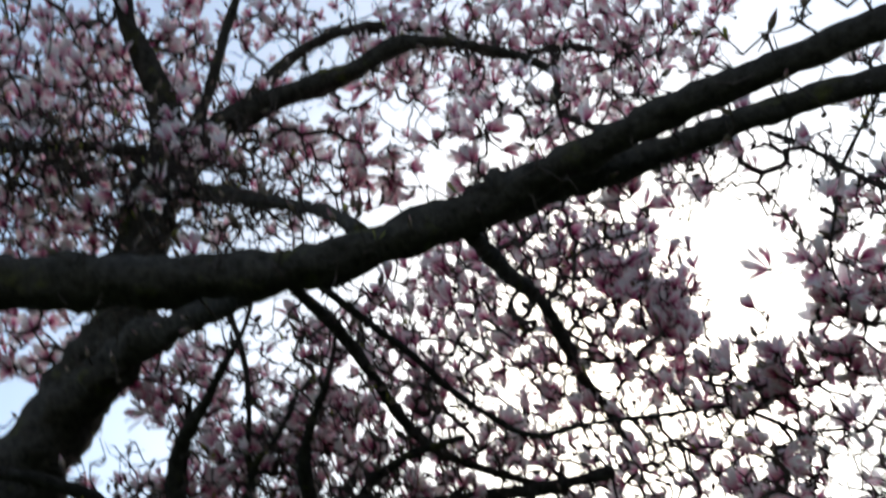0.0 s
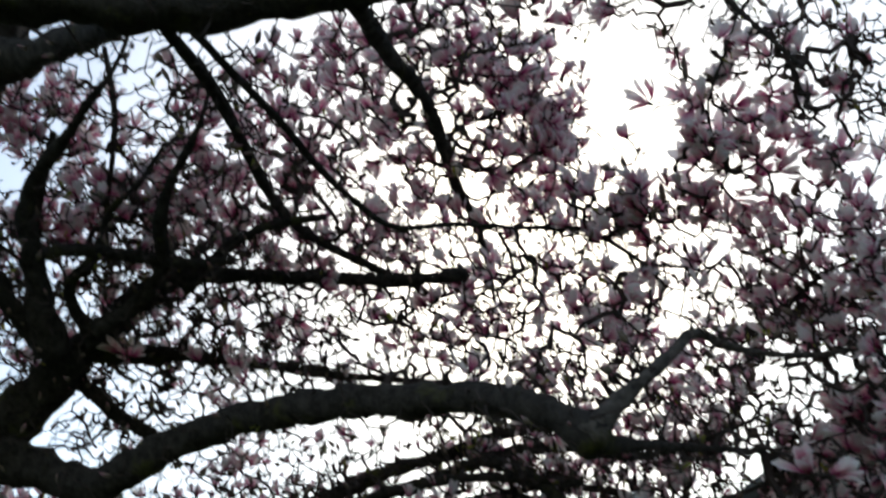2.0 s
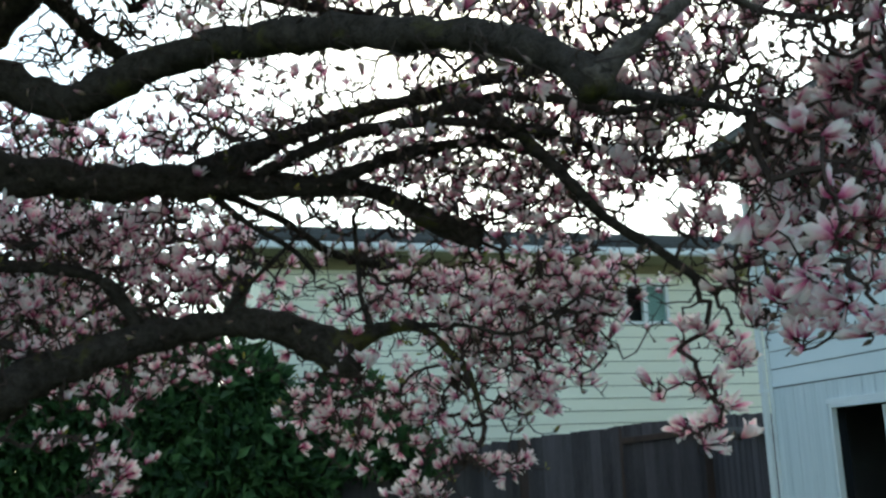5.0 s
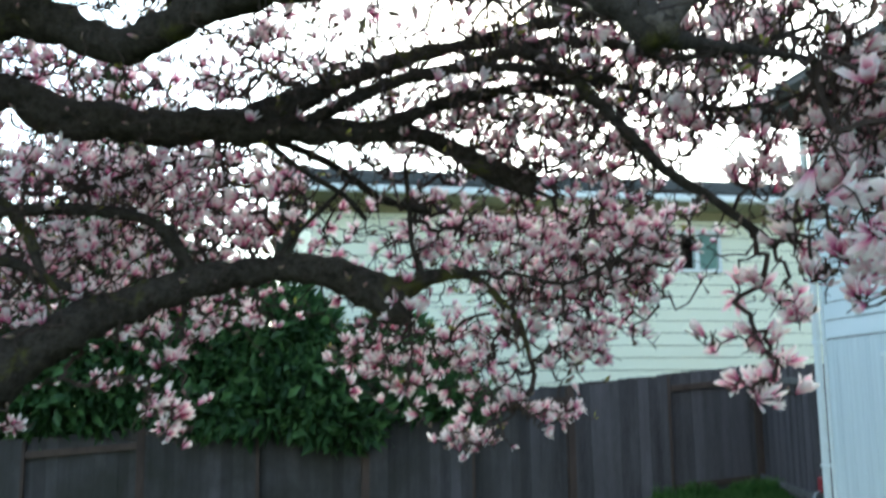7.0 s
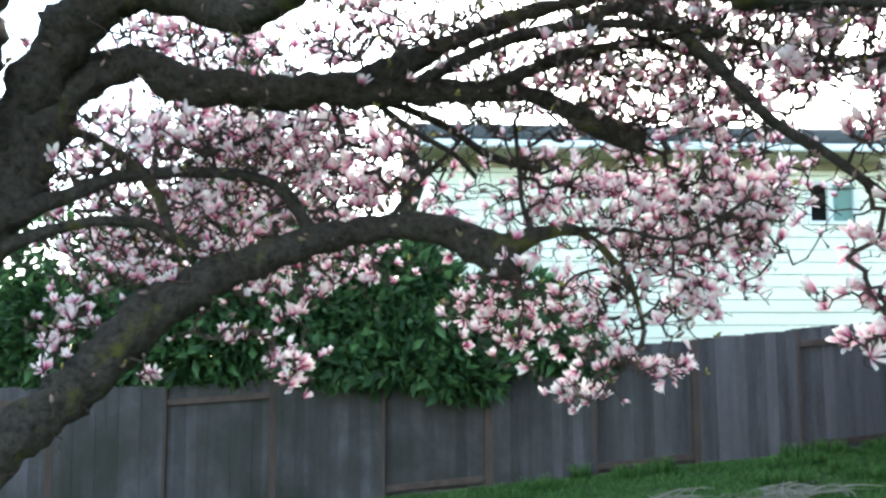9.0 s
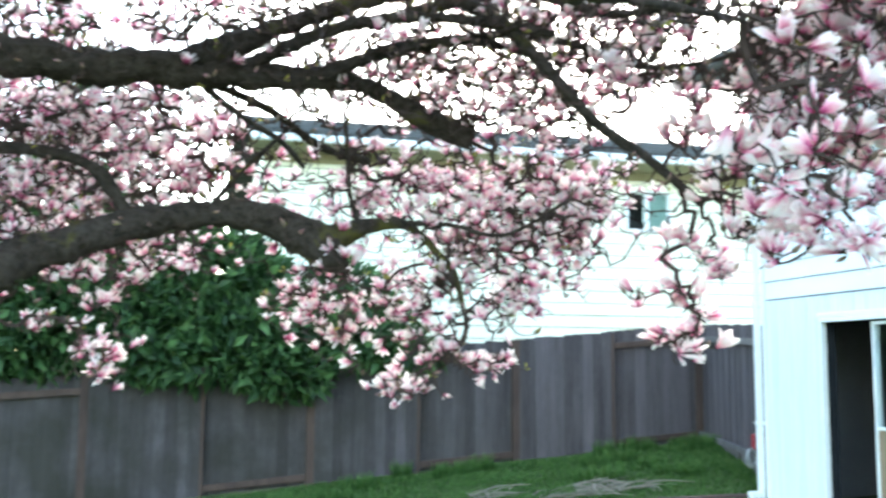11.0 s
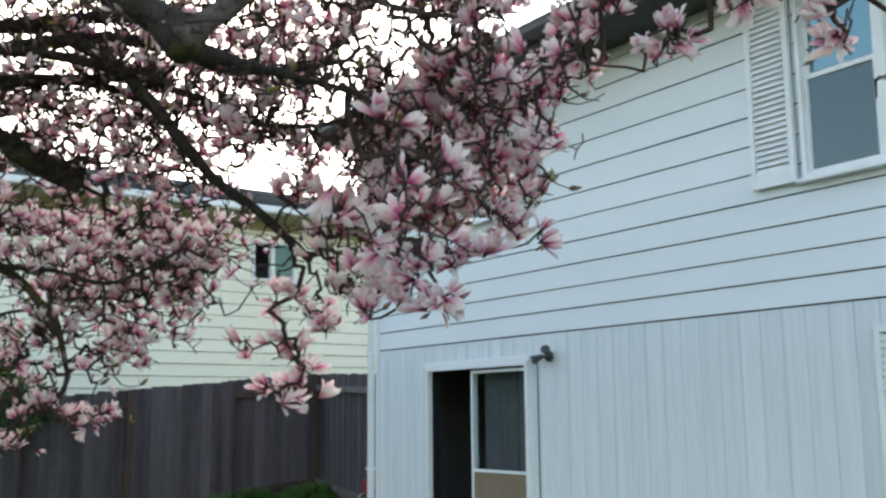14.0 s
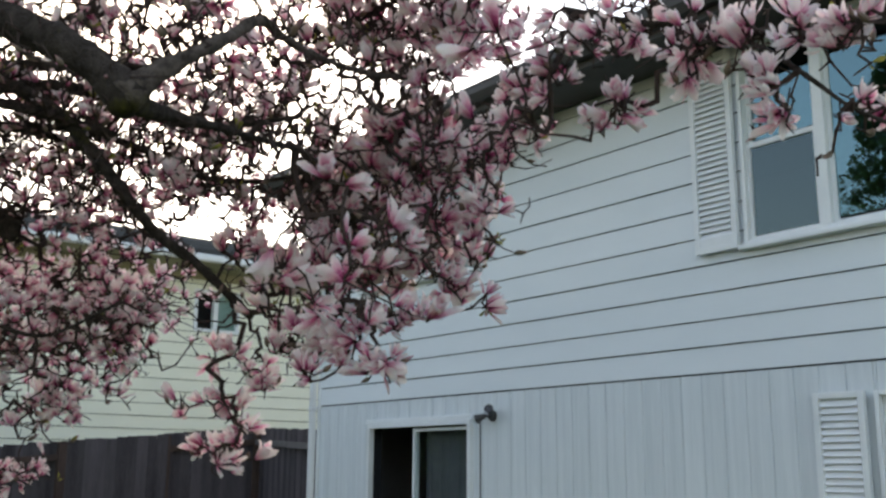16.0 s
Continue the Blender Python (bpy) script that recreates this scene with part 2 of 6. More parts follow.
# dark tint: algae, with the tree's shade painted into the left-hand boards
add_algae_shade(M_FENCE, (0.024, 0.0235, 0.0165), 1.5, 6.0)
M_DEAD = surface("dead_wood", (0.09, 0.08, 0.065), (0.26, 0.235, 0.19), 12.0, fine=80, rough=0.95, vary=0.5)
M_HOSE = surface("garden_hose", (0.13, 0.14, 0.15), (0.24, 0.25, 0.26), 10.0, rough=0.5)
M_POST = surface("red_cedar", (0.032, 0.0215, 0.0190), (0.090, 0.060, 0.050), 3.0, stretch=(2, 2, 0.5), rough=0.9, bump=0.5, fine=50, vary=0.25)
M_RAIL = surface("grey_rail", (0.075, 0.070, 0.072), (0.16, 0.15, 0.15), 3.0, stretch=(2, 2, 0.5), rough=0.9, bump=0.4, fine=50, vary=0.2)
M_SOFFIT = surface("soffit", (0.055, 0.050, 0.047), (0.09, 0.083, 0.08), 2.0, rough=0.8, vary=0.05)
M_GUTTER = surface("gutter_metal", (0.62, 0.64, 0.64), (0.74, 0.76, 0.76), 2.0, rough=0.4, vary=0.05)
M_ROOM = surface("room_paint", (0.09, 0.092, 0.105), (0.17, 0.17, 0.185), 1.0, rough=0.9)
M_CARPET = surface("carpet", (0.10, 0.08, 0.06), (0.16, 0.13, 0.10), 5.0, rough=1.0)
M_CURTAIN = surface("curtain_cloth", (0.10, 0.10, 0.112), (0.135, 0.132, 0.145), 4.0, rough=0.95)
M_BLIND = surface("blind_cloth", (0.26, 0.36, 0.33), (0.34, 0.44, 0.40), 4.0, rough=0.9)
M_TAN = surface("tan_board", (0.17, 0.125, 0.085), (0.25, 0.19, 0.13), 3.0, stretch=(1, 4, 0.6), rough=0.7, bump=0.1)
M_BLACK = surface("dark_metal", (0.02, 0.02, 0.021), (0.055, 0.055, 0.057), 20, rough=0.45, spec=0.5)
M_RED = surface("red_plastic", (0.16, 0.016, 0.025), (0.26, 0.03, 0.04), 8, rough=0.4)
M_CONCRETE = surface("concrete", (0.24, 0.235, 0.22), (0.38, 0.37, 0.35), 3.0, fine=60, rough=0.95, bump=0.3)
M_OLIVE = surface("olive_paint", (0.25, 0.23, 0.13), (0.36, 0.33, 0.20), 2.0, rough=0.7, vary=0.05)
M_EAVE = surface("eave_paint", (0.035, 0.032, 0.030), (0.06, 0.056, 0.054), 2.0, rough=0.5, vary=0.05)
M_COATED = glass_material("coated_glass", (0.5, 0.55, 0.56), 0.22, (0.42, 0.70, 0.76))
M_GLASS = glass_material("window_glass")
M_SCREEN = glass_material("screened_glass", (0.25, 0.29, 0.30), 0.10, (0.62, 0.80, 0.82), 0.5)


# ---------------------------------------------------------------- mesh helpers
def box(bm, lo, hi, bevel=0.0):
    lo, hi = Vector(lo), Vector(hi)
    v = [bm.verts.new((x, y, z)) for z in (lo.z, hi.z) for y in (lo.y, hi.y) for x in (lo.x, hi.x)]
    faces = [bm.faces.new([v[i] for i in q]) for q in ((0, 2, 3, 1), (4, 5, 7, 6), (0, 1, 5, 4), (2, 6, 7, 3), (0, 4, 6, 2), (1, 3, 7, 5))]
    if bevel:
        edges = {e for fc in faces for e in fc.edges}
        bmesh.ops.bevel(bm, geom=list(edges), offset=bevel, segments=1, affect="EDGES")
    return bm


def solid(lo, hi, bevel=0.0):
    return box(bmesh.new(), lo, hi, bevel)


def prism(bm, outline, axis, a, b):
    """A closed outline of (u, v) pairs, drawn out along an axis from a to b."""
    def at(u, v, w):
        return {"x": (w, u, v), "y": (u, w, v), "z": (u, v, w)}[axis]
    one = [bm.verts.new(at(u, v, a)) for u, v in outline]
    two = [bm.verts.new(at(u, v, b)) for u, v in outline]
    n = len(outline)
    bm.faces.new(one)
    bm.faces.new(two[::-1])
    for i in range(n):
        bm.faces.new((one[i], one[(i + 1) % n], two[(i + 1) % n], two[i]))
    bmesh.ops.recalc_face_normals(bm, faces=bm.faces)
    return bm


def part(name, bm, mat, parent=None, label="", smooth=False):
    me = bpy.data.meshes.new(name)
    if smooth:
        for fc in bm.faces:
            fc.smooth = True
    bm.to_mesh(me)
    bm.free()
    me.materials.append(mat)
    ob = new(name, me)
    ob.parent = parent
    return tagged(ob, label)


def thing(name, label, category, at=(0, 0, 0), group="", kind=""):
    ob = new(name)
    ob.empty_display_size = 0.1
    ob.location = at
    return tagged(ob, label, category, group, kind)


def cut(rect, holes):
    """The parts of a rectangle (u0, v0, u1, v1) that lie outside the holes."""
    todo = [rect]
    for a0, b0, a1, b1 in holes:
        out = []
        for u0, v0, u1, v1 in todo:
            if a1 <= u0 or a0 >= u1 or b1 <= v0 or b0 >= v1:
                out.append((u0, v0, u1, v1))
                continue
            if a0 > u0:
                out.append((u0, v0, a0, v1))
            if a1 < u1:
                out.append((a1, v0, u1, v1))
            m0, m1 = max(u0, a0), min(u1, a1)
            if b0 > v0:
                out.append((m0, v0, m1, b0))
            if b1 < v1:
                out.append((m0, b1, m1, v1))
        todo = out
    return todo


def stem(bm, pts, sides=8, bumpy=0.0, seed=0, cap=True):
    """A tapered, slightly knobbly tube through (x, y, z, r) points, smoothed between them."""
    p = np.array(pts, float)
    fine = []
    for i in range(len(p) - 1):
        p0, p1, p2, p3 = p[max(i - 1, 0)], p[i], p[i + 1], p[min(i + 2, len(p) - 1)]
        steps = max(2, int(np.linalg.norm(p2[:3] - p1[:3]) / 0.036))
        for s in range(steps):
            u = s / steps
            c = 0.5 * (2 * p1 + (p2 - p0) * u + (2 * p0 - 5 * p1 + 4 * p2 - p3) * u * u + (3 * p1 - p0 - 3 * p2 + p3) * u ** 3)
            c[3] = p1[3] + (p2[3] - p1[3]) * u
            fine.append(c)
    fine.append(p[-1])
    fine = np.array(fine)
    last, rings = None, []
    side = Vector((0.31, 0.77, 0.55))
    for i, (x, y, z, r) in enumerate(fine):
        d = Vector(fine[min(i + 1, len(fine) - 1), :3] - fine[max(i - 1, 0), :3]).normalized()
        a = (side - d * side.dot(d)).normalized()
        side = a
        b = d.cross(a)
        ring = []
        for k in range(sides):
            t = 2 * math.pi * k / sides
            v = a * math.cos(t) + b * math.sin(t)
            rr = r
            if bumpy:
                q = Vector((x, y, z)) + v * r
                rr *= 1 + bumpy * (noise.noise(q * 9 + Vector((seed, 0, 0))) + 0.6 * noise.noise(q * 24)) + 0.4 * bumpy * noise.noise(q * 55)
            ring.append(bm.verts.new(Vector((x, y, z)) + v * rr))
        rings.append(ring)
    for one, two in zip(rings[:-1], rings[1:]):
        for k in range(sides):
            bm.faces.new((one[k], one[(k + 1) % sides], two[(k + 1) % sides], two[k]))
    if cap:
        for ring, flip, end, d in ((rings[0], True, fine[0], fine[0] - fine[1]), (rings[-1], False, fine[-1], fine[-1] - fine[-2])):
            dd = Vector(d[:3]).normalized()
            tip = bm.verts.new(Vector(end[:3]) + dd * end[3] * 0.35)
            for k in range(sides):
                tri = (ring[k], ring[(k + 1) % sides], tip)
                bm.faces.new(tri[::-1] if flip else tri)
    return fine


def smoothstep(a, b, x):
    s = min(1.0, max(0.0, (x - a) / (b - a)))
    return s * s * (3 - 2 * s)


def ground_height(x, y):
    side = max(-9.0, min(4.0, x - 6.6))
    return 0.09 * side * smoothstep(5, 13, y) + 0.28 * smoothstep(10.7, 14.0, y)


# ---------------------------------------------------------------- ground
def ground_sheet():
    bm = bmesh.new()
    steps = [-400, -150, -60, -25, -12] + [-8 + 0.5 * i for i in range(53)] + [22, 26, 34, 60, 150, 400]
    grid = [[bm.verts.new((x, y, ground_height(x, y) + 0.02 * noise.noise((x * 0.7, y * 0.7, 0)))) for x in steps] for y in steps]
    for j in range(len(steps) - 1):
        for i in range(len(steps) - 1):
            bm.faces.new((grid[j][i], grid[j][i + 1], grid[j + 1][i + 1], grid[j + 1][i]))
    return tagged(part("ground", bm, M_LAWN, smooth=True), "mossy green back lawn sloping along the fence", "lawn", kind="structure")


ground_sheet()


def blades(name, count, area, tall, label):
    rng = np.random.default_rng(5)
    verts, faces, along = [], [], []
    for _ in range(count):
        x, y = rng.uniform(area[0], area[2]), rng.uniform(area[1], area[3])
        clump = noise.noise((x * 1.3, y * 1.3, 3.0))
        h = tall * (0.45 + 0.55 * rng.random() + 0.6 * max(0, clump))
        a = rng.uniform(0, 6.283)
        lean = rng.uniform(0.1, 0.7) * h
        w = 0.006
        z = ground_height(x, y) - 0.01
        c, s = math.cos(a), math.sin(a)
        n = len(verts)
        verts += [(x - s * w, y + c * w, z), (x + s * w, y - c * w, z), (x + c * lean * 0.4 + s * w * 0.7, y + s * lean * 0.4 - c * w * 0.7, z + h * 0.65),
                  (x + c * lean * 0.4 - s * w * 0.7, y + s * lean * 0.4 + c * w * 0.7, z + h * 0.65), (x + c * lean, y + s * lean, z + h)]
        faces += [(n, n + 1, n + 2, n + 3), (n + 3, n + 2, n + 4)]
        along += [0, 0, 0.6, 0.6, 1]
    me = bpy.data.meshes.new(name)
    me.from_pydata(verts, [], faces)
    me.attributes.new("along", "FLOAT", "POINT").data.foreach_set("value", along)
    me.materials.append(M_GRASS)
    return tagged(new(name, me), label, "grass", kind="stuff")


blades("lawn_grass", 70000, (-1.5, 8.6, 7.4, 14.5), 0.085, "short uneven green lawn grass with pale blades")
blades("lawn_grass", 16000, (7.0, 10.9, 8.7, 14.4), 0.085, "short uneven green lawn grass with pale blades")


# taller weeds in loose tufts, most of them along the fence
weed_rng = np.random.default_rng(6)
for k in range(26):
    wx, wy = weed_rng.uniform(1.0, 7.6), 14.45 - abs(weed_rng.normal()) * 1.3
    w = weed_rng.uniform(0.12, 0.38)
    blades("weed_tuft", int(90 + 420 * w), (wx - w, max(9.5, wy - w * 0.7), wx + w, wy), weed_rng.uniform(0.16, 0.30), "taller tuft of rough grass and weeds")


# ---------------------------------------------------------------- the white house
XH = 6.6
Y0, Y1 = -5.0, 10.7
Z_BAND, Z_EAVE = 2.335, 4.945
DOOR = (7.80, 0.06, 9.55, 2.06)
WIN_UP = (2.55, 3.285, 4.48, 4.92)
WIN_FAR = (8.05, 3.62, 9.75, 4.92)
WIN_LOW = (2.30, 0.95, 3.55, 2.13)
HOLES = [DOOR, WIN_UP, WIN_FAR, WIN_LOW]

house = thing("house", "two-storey white-painted house with lap siding above vertical panelling", "house", (XH, Y0, 0))


def world_of(ob):
    m = ob.matrix_parent_inverse @ ob.matrix_basis if ob.parent else ob.matrix_basis.copy()
    return world_of(ob.parent) @ m if ob.parent else m


def child(name, bm, mat, parent, label="", smooth=False):
    """A part built in world coordinates under any parent."""
    ob = part(name, bm, mat, parent, label, smooth)
    ob.matrix_parent_inverse = world_of(parent).inverted()
    return ob


# sheathing with its openings, dark so that the slots between laps read as shadow
for u0, v0, u1, v1 in cut((Y0, -0.3, Y1, Z_EAVE + 0.05), HOLES):
    child("sheathing_panel", solid((XH + 0.03, u0, v0), (XH + 0.15, u1, v1)), M_GAP, house)
child("end_wall", solid((XH + 0.15, Y1 - 0.12, -0.3), (XH + 8, Y1, Z_EAVE)), M_SIDING, house)
child("back_wall", solid((XH + 8, Y0, -0.3), (XH + 8.12, Y1, Z_EAVE)), M_SIDING, house)
child("side_wall", solid((XH + 0.15, Y0, -0.3), (XH + 8, Y0 + 0.12, Z_EAVE)), M_SIDING, house)
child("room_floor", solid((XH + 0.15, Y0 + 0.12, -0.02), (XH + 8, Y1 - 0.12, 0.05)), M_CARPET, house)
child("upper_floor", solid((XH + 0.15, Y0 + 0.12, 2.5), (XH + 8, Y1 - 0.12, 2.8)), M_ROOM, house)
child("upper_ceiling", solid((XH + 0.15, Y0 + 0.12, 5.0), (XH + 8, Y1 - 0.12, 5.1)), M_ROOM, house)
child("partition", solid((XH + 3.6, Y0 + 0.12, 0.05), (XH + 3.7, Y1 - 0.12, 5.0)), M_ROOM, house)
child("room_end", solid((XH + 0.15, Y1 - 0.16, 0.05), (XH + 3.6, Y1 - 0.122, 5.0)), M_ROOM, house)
child("foundation", solid((XH + 0.0, Y0, -0.4), (XH + 0.03, Y1, 0.05)), M_CONCRETE, house)

# lap boards
LAPS = [2.335, 2.545, 2.752, 2.970, 3.190, 3.420, 3.652, 3.892, 4.135, 4.380, 4.610, 4.840, 5.065]
for k, (z, top) in enumerate(zip(LAPS[:-1], LAPS[1:])):
    for u0, v0, u1, v1 in cut((Y0, z, Y1 - 0.03, min(top, Z_EAVE - 0.002)), [WIN_UP, WIN_FAR]):
        def proud(v):
            return 0.022 - 0.013 * (v - z) / (top - z)
        bm = bmesh.new()
        # slot left open so the dark backing draws the lap's shadow line
        low = v0 + (0.010 if v0 == z else 0.0)
        wob = 0.002 * math.sin(k * 2.1)
        prism(bm, [(XH + 0.03, low), (XH + 0.03 - proud(v0), low + wob), (XH + 0.03 - proud(v1), v1), (XH + 0.03, v1)], "y", u0, u1)
        child("siding_board", bm, M_SIDING, house)

# vertical grooved panelling
y = Y1 - 0.03
while y > Y0:
    lo = max(Y0, y - 0.203)
    for u0, v0, u1, v1 in cut((lo + 0.010, 0.05, y, Z_BAND - 0.004), [DOOR, WIN_LOW]):
        if u1 - u0 > 0.015:
            bm = bmesh.new()
            prism(bm, [(u0 - 0.010, XH + 0.03), (u0 - 0.010, XH + 0.026), (u0, XH + 0.026), (u0 + 0.004, XH + 0.018), (u1 - 0.004, XH + 0.018), (u1, XH + 0.03)], "z", v0, v1)
            for v in bm.verts:
                v.co = Vector((v.co.y, v.co.x, v.co.z))
            bmesh.ops.recalc_face_normals(bm, faces=bm.faces)
            child("panel_board", bm, M_PANEL, house)
    y -= 0.203

# corner board and downspout
child("corner_board", solid((XH - 0.008, Y1 - 0.028, 0.02), (XH + 0.03, Y1 + 0.012, Z_EAVE), 0.004), M_TRIM, house, "white corner board")
bm = bmesh.new()
box(bm, (XH - 0.075, Y1 + 0.02, 0.12), (XH - 0.01, Y1 + 0.10, Z_EAVE - 0.05), 0.01)
box(bm, (XH - 0.20, Y1 + 0.02, 0.05), (XH - 0.01, Y1 + 0.10, 0.13), 0.01)
spout = child("downspout", bm, M_GUTTER, house, "pale metal downspout at the corner")
for z in (0.9, 2.3, 3.9):
    child("strap", solid((XH - 0.085, Y1 + 0.012, z), (XH + 0.0, Y1 + 0.108, z + 0.03)), M_TRIM, spout)

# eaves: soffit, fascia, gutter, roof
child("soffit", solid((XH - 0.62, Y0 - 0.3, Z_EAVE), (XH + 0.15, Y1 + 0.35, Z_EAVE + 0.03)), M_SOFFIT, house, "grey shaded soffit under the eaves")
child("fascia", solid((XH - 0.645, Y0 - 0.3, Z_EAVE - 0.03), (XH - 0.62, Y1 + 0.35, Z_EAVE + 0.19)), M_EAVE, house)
bm = bmesh.new()
prism(bm, [(XH - 0.65, Z_EAVE + 0.03), (XH - 0.73, Z_EAVE + 0.03), (XH - 0.77, Z_EAVE + 0.10), (XH - 0.77, Z_EAVE + 0.15), (XH - 0.76, Z_EAVE + 0.15), (XH - 0.755, Z_EAVE + 0.10), (XH - 0.72, Z_EAVE + 0.045), (XH - 0.65, Z_EAVE + 0.045)], "y", Y0 - 0.3, Y1 + 0.35)
child("gutter", bm, M_EAVE, house, "dark metal gutter along the eaves")
bm = bmesh.new()
prism(bm, [(XH - 0.70, Z_EAVE + 0.17), (XH + 4.0, Z_EAVE + 2.0), (XH + 8.7, Z_EAVE + 0.17), (XH + 8.7, Z_EAVE + 0.23), (XH + 4.0, Z_EAVE + 2.07), (XH - 0.72, Z_EAVE + 0.22)], "y", Y0 - 0.3, Y1 + 0.35)
child("roof", bm, M_SHINGLE, house, "dark grey shingle roof")


def frame_bars(bm, x0, x1, rect, wide):
    u0, v0, u1, v1 = rect
    box(bm, (x0, u0, v0), (x1, u0 + wide, v1), 0.003)
    box(bm, (x0, u1 - wide, v0), (x1, u1, v1), 0.003)
    box(bm, (x0 + 0.002, u0 + wide, v0), (x1, u1 - wide, v0 + wide), 0.003)
    box(bm, (x0 + 0.002, u0 + wide, v1 - wide), (x1, u1 - wide, v1), 0.003)
    return bm


def pane(rect, x, parent, mat=None, name="pane", label=""):
    u0, v0, u1, v1 = rect
    ob = child(name, solid((x, u0, v0), (x + 0.006, u1, v1)), mat or M_GLASS, parent, label)
    ob.visible_shadow = False
    return ob


def shutter(y0, y1, z0, z1, label):
    """A louvred shutter fixed flat on the wall."""
    sh = child("shutter", frame_bars(bmesh.new(), XH - 0.055, XH - 0.012, (y0, z0, y1, z1), 0.045), M_TRIM, house, label)
    z = z0 + 0.12 if z1 - z0 > 1.25 else z0 + 0.05
    if z1 - z0 > 1.25:
        child("bottom_rail", solid((XH - 0.052, y0 + 0.045, z0 + 0.045), (XH - 0.015, y1 - 0.045, z0 + 0.12)), M_TRIM, sh)
    while z < z1 - 0.075:
        bm = bmesh.new()
        prism(bm, [(XH - 0.052, z), (XH - 0.046, z - 0.003), (XH - 0.016, z + 0.041), (XH - 0.022, z + 0.044)], "y", y0 + 0.045, y1 - 0.045)
        child("slat", bm, M_TRIM, sh)
        z += 0.048
    child("backing", solid((XH - 0.012, y0 + 0.01, z0 + 0.01), (XH - 0.004, y1 - 0.01, z1 - 0.01)), M_TRIM, sh)
    return sh


def sash_window(rect, mullions, label, split=None, glass=None):
    u0, v0, u1, v1 = rect
    win = child("window", frame_bars(bmesh.new(), XH - 0.045, XH + 0.06, rect, 0.035), M_TRIM, house, label)
    child("sill", solid((XH - 0.075, u0 - 0.05, v0 - 0.035), (XH + 0.03, u1 + 0.05, v0 + 0.002), 0.006), M_TRIM, win)
    edges = [u0 + 0.035] + list(mullions) + [u1 - 0.035]
    for i, (a, b) in enumerate(zip(edges[:-1], edges[1:])):
        if i:
            child("mullion", solid((XH - 0.04, a - 0.045, v0 + 0.035), (XH + 0.09, a + 0.045, v1 - 0.035), 0.004), M_TRIM, win)
        a2, b2 = a + (0.045 if i else 0), b - (0.045 if i < len(edges) - 2 else 0)
        if split and i == len(edges) - 2:
            low, high = (a2, v0 + 0.035, b2, split), (a2, split, b2, v1 - 0.035)
            child("lower_sash", frame_bars(bmesh.new(), XH - 0.005, XH + 0.03, low, 0.028), M_TRIM, win)
            child("upper_sash", frame_bars(bmesh.new(), XH + 0.032, XH + 0.06, high, 0.028), M_TRIM, win)
            pane((low[0] + 0.035, low[1] + 0.035, low[2] - 0.035, low[3] - 0.035), XH + 0.010, win, M_SCREEN, "insect_screen", "dark insect screen over the lower sash")
            pane((high[0] + 0.035, high[1] + 0.035, high[2] - 0.035, high[3] - 0.035), XH + 0.045, win, glass)
        else:
            child("sash", frame_bars(bmesh.new(), XH + 0.005, XH + 0.04, (a2, v0 + 0.035, b2, v1 - 0.035), 0.03), M_TRIM, win)
            pane((a2 + 0.03, v0 + 0.085, b2 - 0.03, v1 - 0.085), XH + 0.02, win, glass)
    return win


sash_window(WIN_UP, [3.80], "white-framed upper window reflecting sky and a conifer", split=4.08, glass=M_COATED)
sash_window(WIN_FAR, [8.9], "white-framed upper window half hidden by blossom")
sash_window(WIN_LOW, [2.9], "white-framed ground floor window")
shutter(4.54, 4.94, 3.275, 4.92, "white louvred shutter beside the upper window")
shutter(7.55, 7.95, 3.70, 4.92, "white louvred shutter half hidden by blossom")
shutter(3.62, 4.0, 0.93, 2.135, "white louvred shutter beside the ground floor window")

# sliding patio door, one leaf pushed open
u0, v0, u1, v1 = DOOR
slider = child("patio_door", frame_bars(bmesh.new(), XH - 0.035, XH + 0.035, (u0 - 0.02, v0 - 0.02, u1 + 0.03, v1 + 0.02), 0.042), M_TRIM, house, "white-framed sliding patio door standing half open")
child("head_casing", solid((XH - 0.02, u0 - 0.04, v1 + 0.022), (XH + 0.03, u1 + 0.09, v1 + 0.075), 0.004), M_TRIM, slider)
mid = 8.76
leaf = child("door_leaf", frame_bars(bmesh.new(), XH + 0.02, XH + 0.05, (u0 + 0.042, v0 + 0.042, mid + 0.03, v1 - 0.042), 0.030), M_TRIM, slider, "closed glazed leaf with a low panel")
child("cross_bar", solid((XH + 0.018, u0 + 0.072, 0.955), (XH + 0.05, mid, 0.985), 0.003), M_TRIM, leaf)
pane((u0 + 0.072, 0.985, mid, v1 - 0.072), XH + 0.032, leaf)
child("low_panel", solid((XH + 0.03, u0 + 0.072, v0 + 0.072), (XH + 0.045, mid, 0.955)), M_TAN, leaf, "tan board in the lower part of the door")
child("handle", solid((XH - 0.005, u0 + 0.055, 1.02), (XH + 0.02, u0 + 0.075, 1.20), 0.004), M_BLACK, leaf, "dark pull handle")
back = child("sliding_leaf", frame_bars(bmesh.new(), XH + 0.06, XH + 0.09, (u0 + 0.06, v0 + 0.042, mid + 0.02, v1 - 0.042), 0.025), M_TRIM, slider, "open leaf frame pushed behind the fixed one")
bm = bmesh.new()
wave = [(u0 - 0.25 + i * (mid - u0 + 0.27) / 60, XH + 0.19 + 0.012 * math.sin(i * 0.9) + 0.006 * math.sin(i * 2.3)) for i in range(60)]
prism(bm, [(b, a) for a, b in wave] + [(b + 0.01, a) for a, b in wave[::-1]], "z", 0.07, 2.2)
child("curtain", bm, M_CURTAIN, house, "dark drawn curtain behind the closed leaf")

